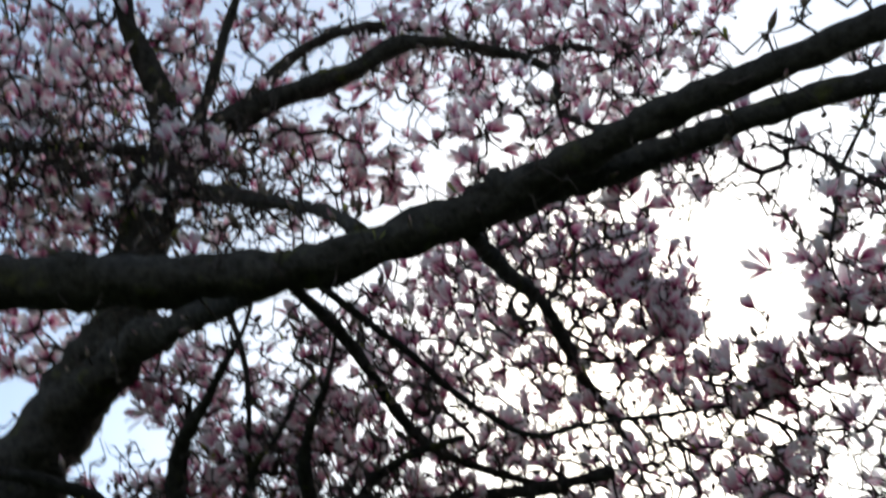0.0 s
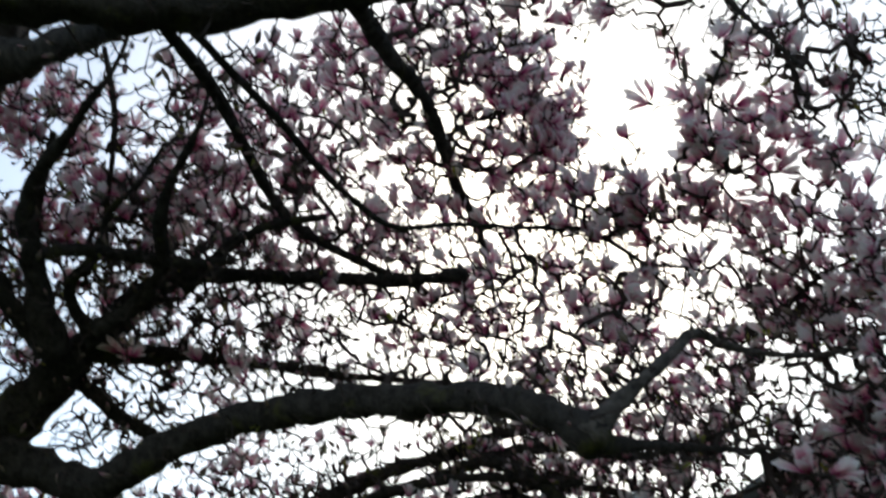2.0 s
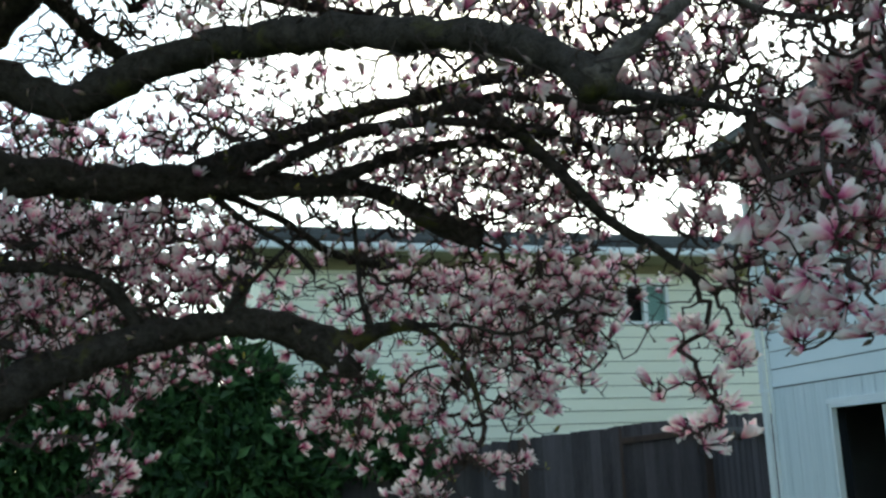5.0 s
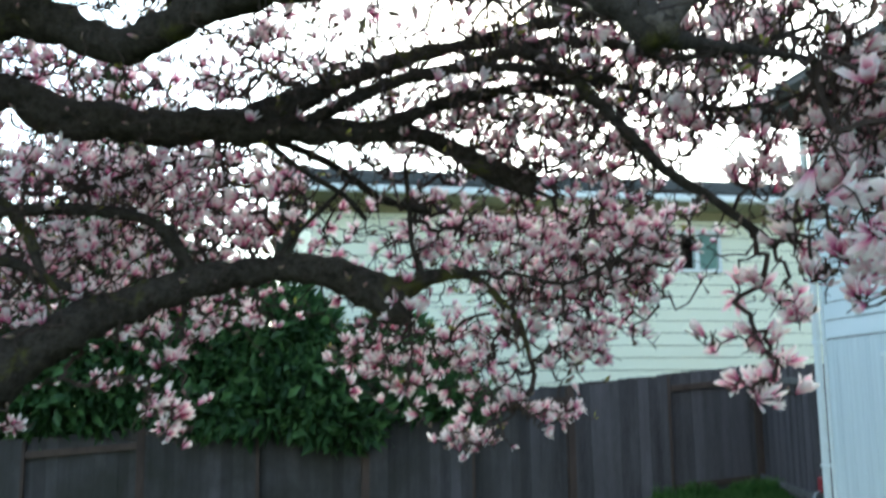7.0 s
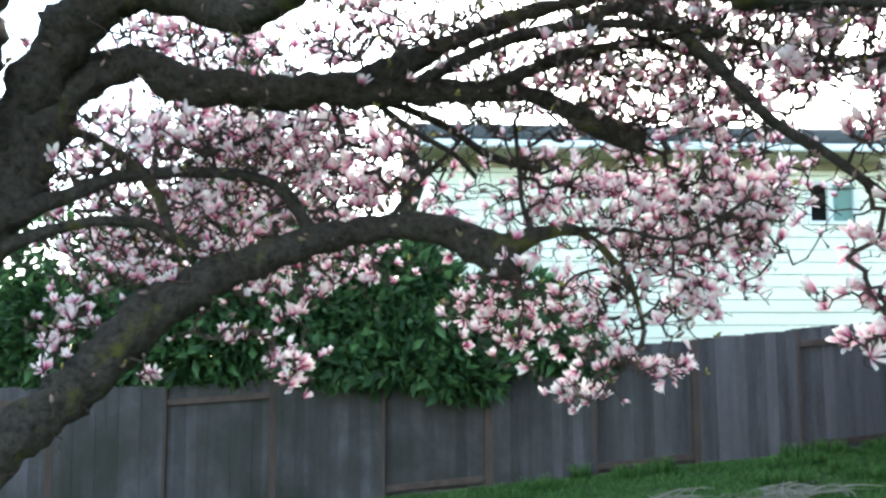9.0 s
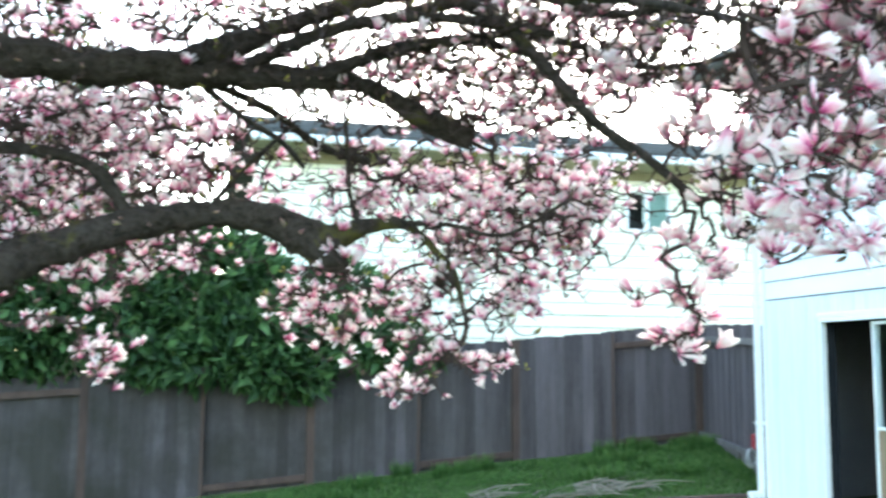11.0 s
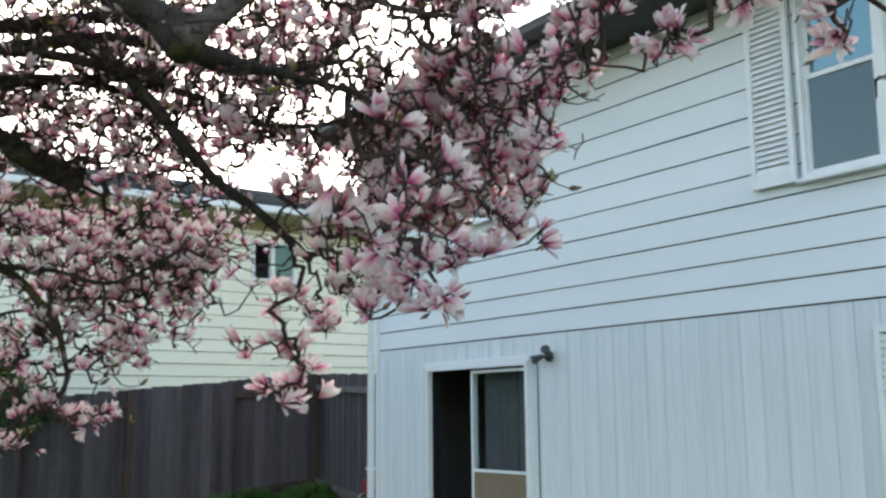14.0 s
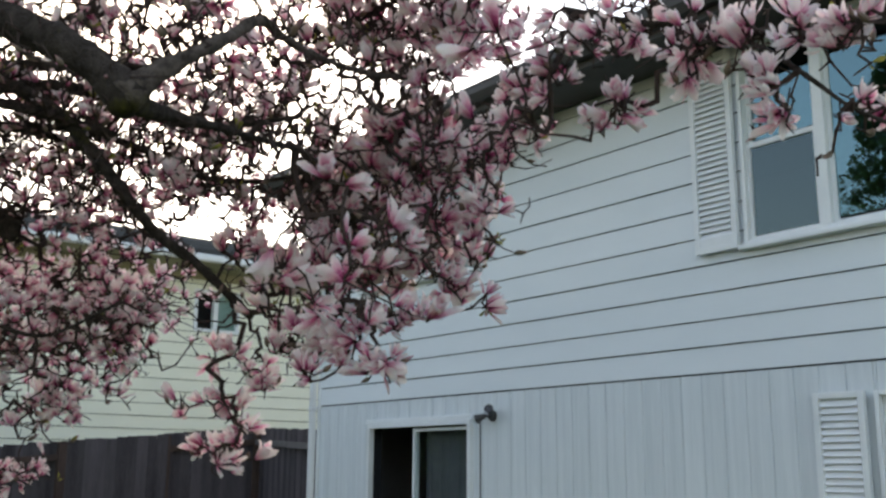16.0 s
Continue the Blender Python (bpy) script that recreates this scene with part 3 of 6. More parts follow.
# twin flood light by the door
bm = bmesh.new()
bmesh.ops.create_cone(bm, cap_ends=True, segments=20, radius1=0.055, radius2=0.045, depth=0.03)
bmesh.ops.transform(bm, matrix=Matrix.Translation((XH - 0.005, 7.475, 2.105)) @ Matrix.Rotation(radians(-90), 4, "Y"), verts=bm.verts)
lamp = child("flood_light", bm, M_BLACK, house, "dark twin-headed flood light over the door")
for y, z, aim in ((7.545, 2.09, (-0.55, 0.75, -0.35)), (7.405, 2.145, (-0.75, -0.35, 0.45))):
    aim = Vector(aim).normalized()
    turn = aim.to_track_quat("Z", "Y").to_matrix().to_4x4()
    bm = bmesh.new()
    stem(bm, [(XH - 0.02, 7.475, 2.105, 0.011), (XH - 0.06, (7.475 + y) / 2, (2.105 + z) / 2, 0.010), (XH - 0.085, y, z, 0.010)], 8)
    child("arm", bm, M_BLACK, lamp)
    bm = bmesh.new()
    for depth, back, front, off in ((0.075, 0.026, 0.040, 0.0), (0.018, 0.046, 0.046, 0.045), (0.030, 0.015, 0.026, -0.050)):
        cone = bmesh.ops.create_cone(bm, cap_ends=True, segments=18, radius1=back, radius2=front, depth=depth)
        bmesh.ops.transform(bm, matrix=Matrix.Translation(Vector((XH - 0.085, y, z)) + aim * off) @ turn, verts=cone["verts"])
    child("lamp_head", bm, M_BLACK, lamp)
child("cable", solid((XH + 0.004, 7.660, 0.1), (XH + 0.017, 7.671, 2.08)), M_HOSE, house, "thin dark cable down the wall")
child("tap_box", solid((XH - 0.09, Y1 + 0.12, 0.60), (XH - 0.02, Y1 + 0.19, 0.78), 0.01), M_RED, house, "small red valve at the house corner")


# ---------------------------------------------------------------- fence
FY = 14.6
fence = thing("fence", "weathered grey cedar board fence with reddish posts", "fence", (0, FY, 0))
rng = random.Random(4)
meshes = []
for i in range(6):
    bm = solid((-0.076, -0.01, 0), (0.076, 0.01, 1.0))
    w = rng.uniform(-0.006, 0.006)
    for v in bm.verts:
        if v.co.z > 0.5:
            v.co.x += w
    me = bpy.data.meshes.new("board")
    bm.to_mesh(me)
    bm.free()
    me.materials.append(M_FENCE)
    meshes.append(me)


def fence_run(p, q, first_rails_front, panels, tall=1.83, fall=None, rail_mat=None):
    p, q = Vector(p), Vector(q)
    run = q - p
    length = run.length
    ang = math.atan2(run.y, run.x)
    side = Vector((run.y, -run.x)).normalized()

    def base(c, u):
        return ground_height(c.x, c.y) if fall is None else ground_height(p.x, p.y) - fall * u

    for i in range(panels + 1):
        c = p + run * (i / panels) + side * 0.012
        g = base(c, i / panels)
        bm = solid((-0.055, -0.055, -0.25), (0.055, 0.055, tall - 0.015), 0.006)
        ob = part("post", bm, M_POST, fence)
        ob.matrix_basis = Matrix.Translation((c.x, c.y - FY, g)) @ Matrix.Rotation(ang, 4, "Z")
    for i in range(panels):
        a, b = p + run * (i / panels), p + run * ((i + 1) / panels)
        front = (i % 2 == 0) == first_rails_front
        za, zb = base(a, i / panels), base(b, (i + 1) / panels)
        gap = (b - a).length
        tilt = math.atan2(zb - za, gap)
        for h in ((0.14, tall - 0.22) if front else (0.12,)):
            bm = solid((0.05, -0.02, -0.045), (gap - 0.05, 0.02, 0.045), 0.004)
            ob = part("rail", bm, rail_mat or M_POST, fence)
            ob.matrix_basis = Matrix.Translation((a.x, a.y - FY, za + h)) @ Matrix.Rotation(ang, 4, "Z") @ Matrix.Rotation(-tilt, 4, "Y") @ Matrix.Translation((0, -0.028 if front else 0.03, 0))
        n = int(gap / 0.142)
        for j in range(n):
            s = (j + 0.5) / n
            c = a + (b - a) * s + side * ((-0.045 if front else 0.052) + 0.008 * (j % 2))
            g = za + (zb - za) * s
            ob = new("board", meshes[rng.randrange(6)])
            ob.parent = fence
            ob.matrix_basis = Matrix.Translation((c.x, c.y - FY, g + 0.04)) @ Matrix.Rotation(ang + rng.uniform(-0.02, 0.02), 4, "Z") @ Matrix.Rotation(rng.uniform(-0.006, 0.006), 4, "Y") @ Matrix.Diagonal((gap / n / 0.142, 1, tall - 0.04 + rng.uniform(-0.012, 0.012), 1))


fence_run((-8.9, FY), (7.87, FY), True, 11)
fence_run((7.87, FY), (6.98, 10.84), True, 1, fall=0.16, rail_mat=M_RAIL)
for i in range(2):
    a, b = Vector((7.87, FY)).lerp((6.98, 10.84), i / 2), Vector((7.87, FY)).lerp((6.98, 10.84), (i + 1) / 2)
    bm = solid((0.06, -0.02, -0.34), ((b - a).length - 0.06, 0.02, 0.075), 0.004)
    ob = part("kickboard", bm, M_RAIL, fence, "grey board closing the gap under the fence")
    ob.matrix_basis = Matrix.Translation((a.x, a.y - FY, ground_height(7.87, FY) - 0.08 * i)) @ Matrix.Rotation(math.atan2(b.y - a.y, b.x - a.x), 4, "Z") @ Matrix.Rotation(math.atan2(0.08, (b - a).length), 4, "Y") @ Matrix.Translation((0, 0.03, 0))


# ---------------------------------------------------------------- the neighbour's house
NY = 18.0
cottage = thing("neighbour_house", "cream-painted house with lap siding and a dark shingle roof", "house", (1.3, NY, 0))
NX0, NX1, NZ = 1.25, 16.0, 5.36
NWIN = (8.2, 4.16, 9.15, 4.98)
bm = bmesh.new()
for u0, v0, u1, v1 in cut((NX0, -0.5, NX1, NZ), [NWIN]):
    box(bm, (u0, NY + 0.03, v0), (u1, NY + 0.15, v1))
child("wall", bm, M_GAP, cottage)
child("side_wall", solid((NX0, NY + 0.15, -0.5), (NX0 + 0.15, NY + 9, NZ)), M_CREAM, cottage)
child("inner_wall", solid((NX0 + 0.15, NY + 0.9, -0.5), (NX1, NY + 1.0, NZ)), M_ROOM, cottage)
z = 0.2
LAP = 0.232
while z < NZ:
    for u0, v0, u1, v1 in cut((NX0, z, NX1, min(z + LAP, NZ)), [NWIN]):
        bm = bmesh.new()
        # slot over the dark backing stands in for shadow under the lap
        low = v0 + (0.010 if v0 == z else 0.0)
        prism(bm, [(NY + 0.03, low), (NY + 0.03 - 0.034 + 0.026 * (v0 - z) / LAP, low), (NY + 0.03 - 0.034 + 0.026 * (v1 - z) / LAP, v1), (NY + 0.03, v1)], "x", u0, u1)
        child("siding_board", bm, M_CREAM, cottage)
    z += LAP
bm = bmesh.new()
u0, v0, u1, v1 = NWIN
for lo, hi in (((u0, v0), (u0 + 0.06, v1)), ((u1 - 0.06, v0), (u1, v1)), ((u0 + 0.06, v0), (u1 - 0.06, v0 + 0.06)), ((u0 + 0.06, v1 - 0.06), (u1 - 0.06, v1))):
    box(bm, (lo[0], NY - 0.03, lo[1]), (hi[0], NY + 0.12, hi[1]))
nwin = child("window", bm, M_TRIM, cottage, "small white-framed sliding window")
child("mullion", solid((8.60, NY - 0.025, v0 + 0.06), (8.69, NY + 0.1, v1 - 0.06)), M_TRIM, nwin)
for a, b in ((u0 + 0.06, 8.60), (8.69, u1 - 0.06)):
    ob = child("pane", solid((a, NY + 0.03, v0 + 0.06), (b, NY + 0.036, v1 - 0.06)), M_GLASS, nwin)
    ob.visible_shadow = False
child("blind", solid((8.69, NY + 0.05, NWIN[1] + 0.06), (NWIN[2] - 0.06, NY + 0.056, NWIN[3] - 0.06)), M_BLIND, nwin, "pale blind drawn behind one pane")
child("soffit", solid((NX0 - 0.3, NY - 0.86, NZ - 0.03), (NX1, NY + 0.15, NZ)), M_OLIVE, cottage, "olive-tan soffit under the eaves")
child("frieze", solid((NX0, NY - 0.022, NZ - 0.20), (NX1, NY - 0.006, NZ - 0.032)), M_OLIVE, cottage)
child("gutter", solid((NX0 - 0.3, NY - 0.98, NZ - 0.02), (NX1, NY - 0.86, NZ + 0.11), 0.02), M_GUTTER, cottage, "white gutter along the eaves")
bm = bmesh.new()
prism(bm, [(NY - 0.94, NZ + 0.12), (NY + 4.5, NZ + 1.64), (NY + 9.6, NZ + 0.13), (NY + 9.6, NZ + 0.2), (NY + 4.5, NZ + 1.72), (NY - 0.96, NZ + 0.17)], "x", NX0 - 0.35, NX1 + 0.3)
roof = child("roof", bm, M_SHINGLE, cottage, "dark grey shingle roof")
slope = math.atan2(1.52, 5.44)
for i in range(23):
    s = 0.02 + i * 0.235
    yy, zz = NY - 0.96 + s * math.cos(slope), NZ + 0.175 + s * math.sin(slope)
    bm = bmesh.new()
    prism(bm, [(yy, zz), (yy + 0.26 * math.cos(slope), zz + 0.26 * math.sin(slope)), (yy + 0.26 * math.cos(slope), zz + 0.26 * math.sin(slope) + 0.004), (yy, zz + 0.02)], "x", NX0 - 0.36, NX1 + 0.31)
    child("shingle_course", bm, M_SHINGLE, roof)


# ---------------------------------------------------------------- shrubs over the fence
def leaf_cloud(name, clouds, size, mat, seed, parent, label=""):
    """Many separate folded leaves, scattered in lumps."""
    rng = np.random.default_rng(seed)
    verts, faces, along = [], [], []
    for cx, cy, cz, rx, ry, rz, n in clouds:
        for _ in range(n):
            d = rng.normal(size=3)
            d /= np.linalg.norm(d)
            r = 1.0 - 0.5 * rng.random() ** 2
            p = np.array((cx, cy, cz)) + d * r * np.array((rx, ry, rz))
            out = d + rng.normal(size=3) * 0.7 + np.array((0, 0, -0.25))
            out /= np.linalg.norm(out)
            sidev = np.cross(out, rng.normal(size=3))
            sidev /= np.linalg.norm(sidev)
            up = np.cross(sidev, out)
            s = size * rng.uniform(0.45, 1.5)
            n0 = len(verts)
            shade = rng.random() * 0.6
            for a, w, lift in ((0, 0, 0), (0.45, 0.22, 0.06), (0.45, -0.22, 0.06), (0.5, 0, -0.03), (1, 0, -0.12)):
                verts.append(tuple(p + out * a * s + sidev * w * s + up * lift * s))
                along.append(shade + 0.4 * a)
            faces += [(n0, n0 + 1, n0 + 3), (n0, n0 + 3, n0 + 2), (n0 + 1, n0 + 4, n0 + 3), (n0 + 3, n0 + 4, n0 + 2)]
    me = bpy.data.meshes.new(name)
    me.from_pydata(verts, [], faces)
    me.attributes.new("along", "FLOAT", "POINT").data.foreach_set("value", along)
    me.materials.append(mat)
    ob = new(name, me)
    ob.parent = parent
    return tagged(ob, label, kind="stuff")


def shrub(x, y, stems, clouds, seed, label):
    sh = thing("shrub", label, "shrub", (x, y, ground_height(x, y)), group="shrubs behind the fence")
    r = random.Random(seed)
    for _ in range(stems):
        bm = bmesh.new()
        dx, dy = r.uniform(-1.2, 1.2), r.uniform(-0.3, 0.4)
        stem(bm, [(0, 0, -0.1, 0.05), (dx * 0.3, dy * 0.3, 1.0, 0.04), (dx * 0.7, dy * 0.7, 2.0, 0.03), (dx, dy, 3.0, 0.012)], 6)
        part("stem", bm, M_TWIG, sh)
    leaf_cloud("foliage", [(*c[:6], c[6] * 2) for c in clouds], 0.22, M_LEAF, seed, sh)


shrub(0.4, 15.3, 6, [(0, -0.1, 2.75, 1.2, 0.6, 0.9, 1500), (0, 0, 2.4, 0.8, 0.4, 0.6, 700), (1.0, -0.2, 2.2, 1.0, 0.5, 0.75, 900), (-1.0, -0.3, 2.3, 1.0, 0.6, 0.85, 1100), (0.3, -0.6, 2.25, 1.1, 0.4, 0.45, 600), (1.7, -0.3, 1.85, 0.8, 0.4, 0.5, 500), (0.2, 0.1, 1.5, 2.2, 0.3, 0.9, 800), (0.2, -0.95, 1.85, 1.5, 0.25, 0.28, 260), (1.0, -0.95, 1.75, 0.7, 0.22, 0.36, 160), (-0.9, -0.95, 1.9, 0.6, 0.2, 0.3, 110), (-0.2, 0.0, 3.25, 1.1, 0.5, 0.6, 600)], 3, "dark green broad-leaved shrub leaning over the fence")
shrub(-3.0, 15.3, 6, [(0.2, 0.2, 3.9, 1.2, 0.5, 0.8, 700), (1.3, 0.2, 4.2, 1.1, 0.5, 0.8, 700), (2.3, 0.2, 3.7, 0.9, 0.5, 0.8, 500), (-1.2, 0.2, 3.7, 1.2, 0.5, 0.8, 500), (0.3, -0.1, 3.3, 1.3, 0.6, 0.9, 1500), (0, 0, 2.4, 1.4, 0.4, 0.8, 900), (1.3, -0.3, 2.6, 1.1, 0.6, 0.8, 1000), (-1.4, -0.2, 2.6, 1.2, 0.6, 0.85, 900), (0.6, -0.6, 2.3, 1.3, 0.35, 0.4, 500), (0.0, 0.1, 1.5, 2.4, 0.3, 0.9, 800), (2.2, -0.1, 2.2, 0.9, 0.4, 0.7, 700)], 8, "dark green leafy shrub behind the fence")
shrub(-6.2, 15.3, 4, [(0, 0, 2.5, 1.8, 0.6, 1.1, 1300), (1.4, 0.1, 2.3, 1.2, 0.5, 0.9, 800), (-1.2, 0, 2.6, 1.2, 0.6, 1.0, 700)], 9, "dark green shrub at the fence end")


shrub(2.75, 15.3, 4, [(0, -0.4, 2.0, 0.8, 0.4, 0.5, 350), (-0.5, -0.3, 2.5, 0.7, 0.4, 0.6, 350), (0.3, -0.95, 1.75, 0.55, 0.18, 0.26, 110), (-0.3, -0.9, 1.95, 0.6, 0.2, 0.3, 140)], 14, "smaller olive-green shrub straggling over the fence top")


# pruned branches lying on the lawn
def brush_pile(cx, cy, wide, deep, count, seed):
    pile = thing("brush_pile", "low heap of pale pruned twigs lying on the lawn", "brush pile", (cx, cy, ground_height(cx, cy)))
    r = random.Random(seed)
    for i in range(count):
        x, y, a = r.gauss(0, 0.45) * wide, r.gauss(0, 0.45) * deep, r.uniform(-0.5, 0.5) + (0 if r.random() < 0.75 else 1.5)
        long, rad, z = r.uniform(0.18, 0.75), r.uniform(0.004, 0.012), r.uniform(0.03, 0.13)
        g = ground_height(cx + x, cy + y) - ground_height(cx, cy)
        c, s2 = math.cos(a) * long / 2, math.sin(a) * long / 2
        bm = bmesh.new()
        stem(bm, [(x - c, y - s2, g + z * 0.4, rad), (x - c * 0.2, y - s2 * 0.2 + r.uniform(-0.05, 0.05), g + z, rad * 0.9), (x + c, y + s2, g + z * r.uniform(0.3, 1.6), rad * 0.45)], 5, 0.2, i)
        part("stick", bm, M_DEAD, pile)


brush_pile(5.2, 12.1, 0.85, 0.25, 80, 3)
brush_pile(3.9, 12.45, 0.40, 0.15, 18, 7)

# half-sunk timber edging before the lawn
edge = thing("edging_timber", "dark half-sunk timber edging the lawn", "edging", (4.0, 11.75, ground_height(4.0, 11.75)))
bm = solid((0, -0.06, -0.25), (2.75, 0.06, 0.07), 0.012)
log = part("timber", bm, M_POST, edge)
log.matrix_basis = Matrix.Rotation(math.atan2(-0.75, 2.5), 4, "Z") @ Matrix.Rotation(-0.06, 4, "Y")

# a few turns of hose on the wall by the downspout
hose = thing("garden_hose", "pale garden hose hung in a coil at the house corner", "hose", (6.52, 10.84, 0.52))
for i in range(4):
    bm = bmesh.new()
    ring = [(0.07 * math.cos(2 * math.pi * k / 20) * (1 - 0.05 * (i % 2)), 0.012 + 0.024 * i + 0.006 * math.sin(k + i), 0.10 * math.sin(2 * math.pi * k / 20) - 0.01 * i, 0.011) for k in range(21)]
    stem(bm, ring, 6, cap=False)
    part("coil", bm, M_HOSE, hose)


# tall conifers: one far to the side, which the upper window mirrors, one behind the fence
def conifer(x, y, tall, wide, label):
    tr = thing("conifer", label, "tree", (x, y, -0.5))
    bm = bmesh.new()
    stem(bm, [(0, 0, 0, 0.3), (0.1, 0, tall * 0.5, 0.18), (0, 0.1, tall, 0.03)], 8)
    part("trunk", bm, M_BARK, tr)
    r = random.Random(2)
    clouds = []
    for i in range(110):
        h = r.uniform(0.18, 0.98)
        a = r.uniform(0, 6.28)
        w = (1 - h) * wide + 0.08 * wide
        d = w * r.uniform(0.3, 0.9)
        clouds.append((d * math.cos(a), d * math.sin(a), h * tall, w * 0.35, w * 0.35, 0.4, 130))
    leaf_cloud("crown", clouds, 0.2, M_LEAF, 11, tr)


conifer(-13.5, 13.2, 13.5, 5.0, "tall dark conifer beyond the side of the garden")
conifer(-5.3, 43.2, 18.0, 4.2, "narrow dark conifer far behind the fence")


# ---------------------------------------------------------------- the magnolia
tree = thing("magnolia_tree", "old spreading magnolia covered in pink and white blossom", "tree", (-2.05, 4.6, 0))
skeleton = []          # places on the limbs from which twigs may grow
limb_no = 0


def limb(pts, mat=None, name="limb", sides=18, bumpy=0.38, label="", grow=True):
    global limb_no
    limb_no += 1
    bm = bmesh.new()
    fine = stem(bm, pts, sides, bumpy, limb_no * 3.7)
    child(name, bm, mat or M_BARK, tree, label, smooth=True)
    if grow:
        for x, y, z, r in fine[3:]:
            if r < 0.13:
                skeleton.append((x, y, z))


limb([(-2.05, 4.6, -0.15, 0.27), (-2.0, 4.55, 0.35, 0.22), (-1.95, 4.5, 0.9, 0.20), (-1.82, 4.4, 1.8, 0.19), (-1.68, 4.2, 2.7, 0.18), (-1.57, 3.85, 3.4, 0.17), (-1.53, 3.59, 3.87, 0.165)], name="trunk", label="stout grey-brown trunk with rough bark", grow=False)
limb([(-1.95, 4.5, 1.5, 0.14), (-2.25, 3.7, 3.1, 0.13), (-1.80, 2.60, 3.90, 0.122), (-1.16, 2.21, 3.84, 0.12)], grow=False)
limb([(-1.16, 2.21, 3.84, 0.089), (-0.85, 2.18, 3.79, 0.081), (-0.50, 2.17, 3.74, 0.072), (-0.15, 2.17, 3.72, 0.069), (0.04, 2.14, 3.75, 0.065), (0.27, 2.09, 3.77, 0.061), (0.48, 2.03, 3.80, 0.073)])
limb([(0.46, 2.03, 3.80, 0.065), (0.63, 1.90, 3.77, 0.057), (0.80, 1.76, 3.73, 0.046), (1.01, 1.59, 3.66, 0.041), (1.17, 1.45, 3.58, 0.040), (1.29, 1.31, 3.50, 0.043), (1.44, 1.12, 3.40, 0.038)])
limb([(0.46, 2.08, 3.80, 0.057), (0.74, 1.99, 3.80, 0.051), (0.95, 1.91, 3.79, 0.045), (1.15, 1.81, 3.77, 0.039), (1.31, 1.70, 3.71, 0.036), (1.48, 1.62, 3.66, 0.036), (1.65, 1.46, 3.53, 0.032)])
limb([(-1.53, 3.59, 3.87, 0.168), (-1.35, 3.48, 4.06, 0.148), (-1.15, 3.33, 4.26, 0.135), (-0.97, 3.22, 4.46, 0.123), (-0.89, 3.10, 4.76, 0.120), (-0.84, 3.04, 4.97, 0.116), (-0.77, 3.02, 5.28, 0.102), (-0.77, 3.00, 5.55, 0.073), (-0.83, 2.86, 5.77, 0.057), (-0.90, 2.75, 5.95, 0.053), (-0.96, 2.52, 6.20, 0.040)])
limb([(-1.17, 3.35, 4.22, 0.094), (-0.84, 2.98, 4.19, 0.075), (-0.62, 2.72, 4.05, 0.054), (-0.42, 2.43, 3.86, 0.040), (-0.27, 2.19, 3.69, 0.032)])
limb([(-0.76, 3.04, 5.26, 0.090), (-0.53, 2.91, 5.34, 0.076), (-0.26, 2.80, 5.38, 0.056), (0.06, 2.74, 5.43, 0.050), (0.30, 2.65, 5.48, 0.048), (0.48, 2.62, 5.48, 0.028), (0.76, 2.65, 5.41, 0.025), (1.03, 2.72, 5.28, 0.020), (0.97, 2.79, 5.12, 0.013)])
limb([(-0.68, 2.99, 5.31, 0.045), (-0.55, 2.85, 5.57, 0.026), (-0.45, 2.70, 5.81, 0.024), (-0.34, 2.54, 6.03, 0.022)])
limb([(-0.79, 3.00, 5.28, 0.045), (-0.97, 2.86, 5.23, 0.029), (-1.17, 2.74, 5.14, 0.024), (-1.36, 2.64, 5.02, 0.021), (-1.56, 2.55, 4.88, 0.019)])
limb([(-0.78, 3.03, 5.13, 0.050), (-0.47, 2.77, 4.75, 0.032), (-0.23, 2.51, 4.38, 0.025), (-0.07, 2.27, 4.06, 0.022), (0.03, 2.11, 3.79, 0.029)])
limb([(-0.68, 3.03, 5.28, 0.051), (-0.35, 2.94, 5.65, 0.031), (-0.08, 2.91, 5.93, 0.031), (0.21, 2.90, 6.05, 0.032), (0.57, 2.97, 6.08, 0.028), (0.91, 3.07, 5.95, 0.026), (1.28, 3.02, 5.88, 0.021), (1.56, 2.97, 5.69, 0.015)])
limb([(-0.19, 2.21, 3.68, 0.019), (-0.07, 2.54, 3.77, 0.022), (0.03, 2.89, 3.83, 0.022), (0.15, 3.26, 3.85, 0.023), (0.31, 3.60, 3.91, 0.021), (0.57, 3.72, 3.84, 0.017), (0.83, 3.82, 3.78, 0.013)], sides=8, bumpy=0.2)
limb([(-0.11, 2.21, 3.68, 0.014), (0.02, 2.46, 3.73, 0.014), (0.15, 2.70, 3.78, 0.014), (0.31, 2.99, 3.80, 0.014), (0.48, 3.26, 3.84, 0.014), (0.63, 3.29, 3.75, 0.013), (0.86, 3.24, 3.74, 0.011), (1.09, 3.19, 3.70, 0.010), (1.35, 3.12, 3.65, 0.010), (1.53, 3.03, 3.44, 0.007)], sides=8, bumpy=0.2)
limb([(0.35, 2.11, 3.74, 0.028), (0.50, 2.45, 3.87, 0.031), (0.68, 2.78, 3.98, 0.025), (0.82, 3.15, 4.08, 0.026), (0.96, 3.54, 4.17, 0.024), (1.06, 3.63, 4.00, 0.018), (1.13, 3.73, 3.80, 0.013)])
limb([(-0.51, 3.09, 4.42, 0.012), (-0.47, 3.23, 4.25, 0.013), (-0.47, 3.34, 4.10, 0.013), (-0.50, 3.53, 4.01, 0.012), (-0.51, 3.73, 3.87, 0.010)], sides=8, bumpy=0.2)
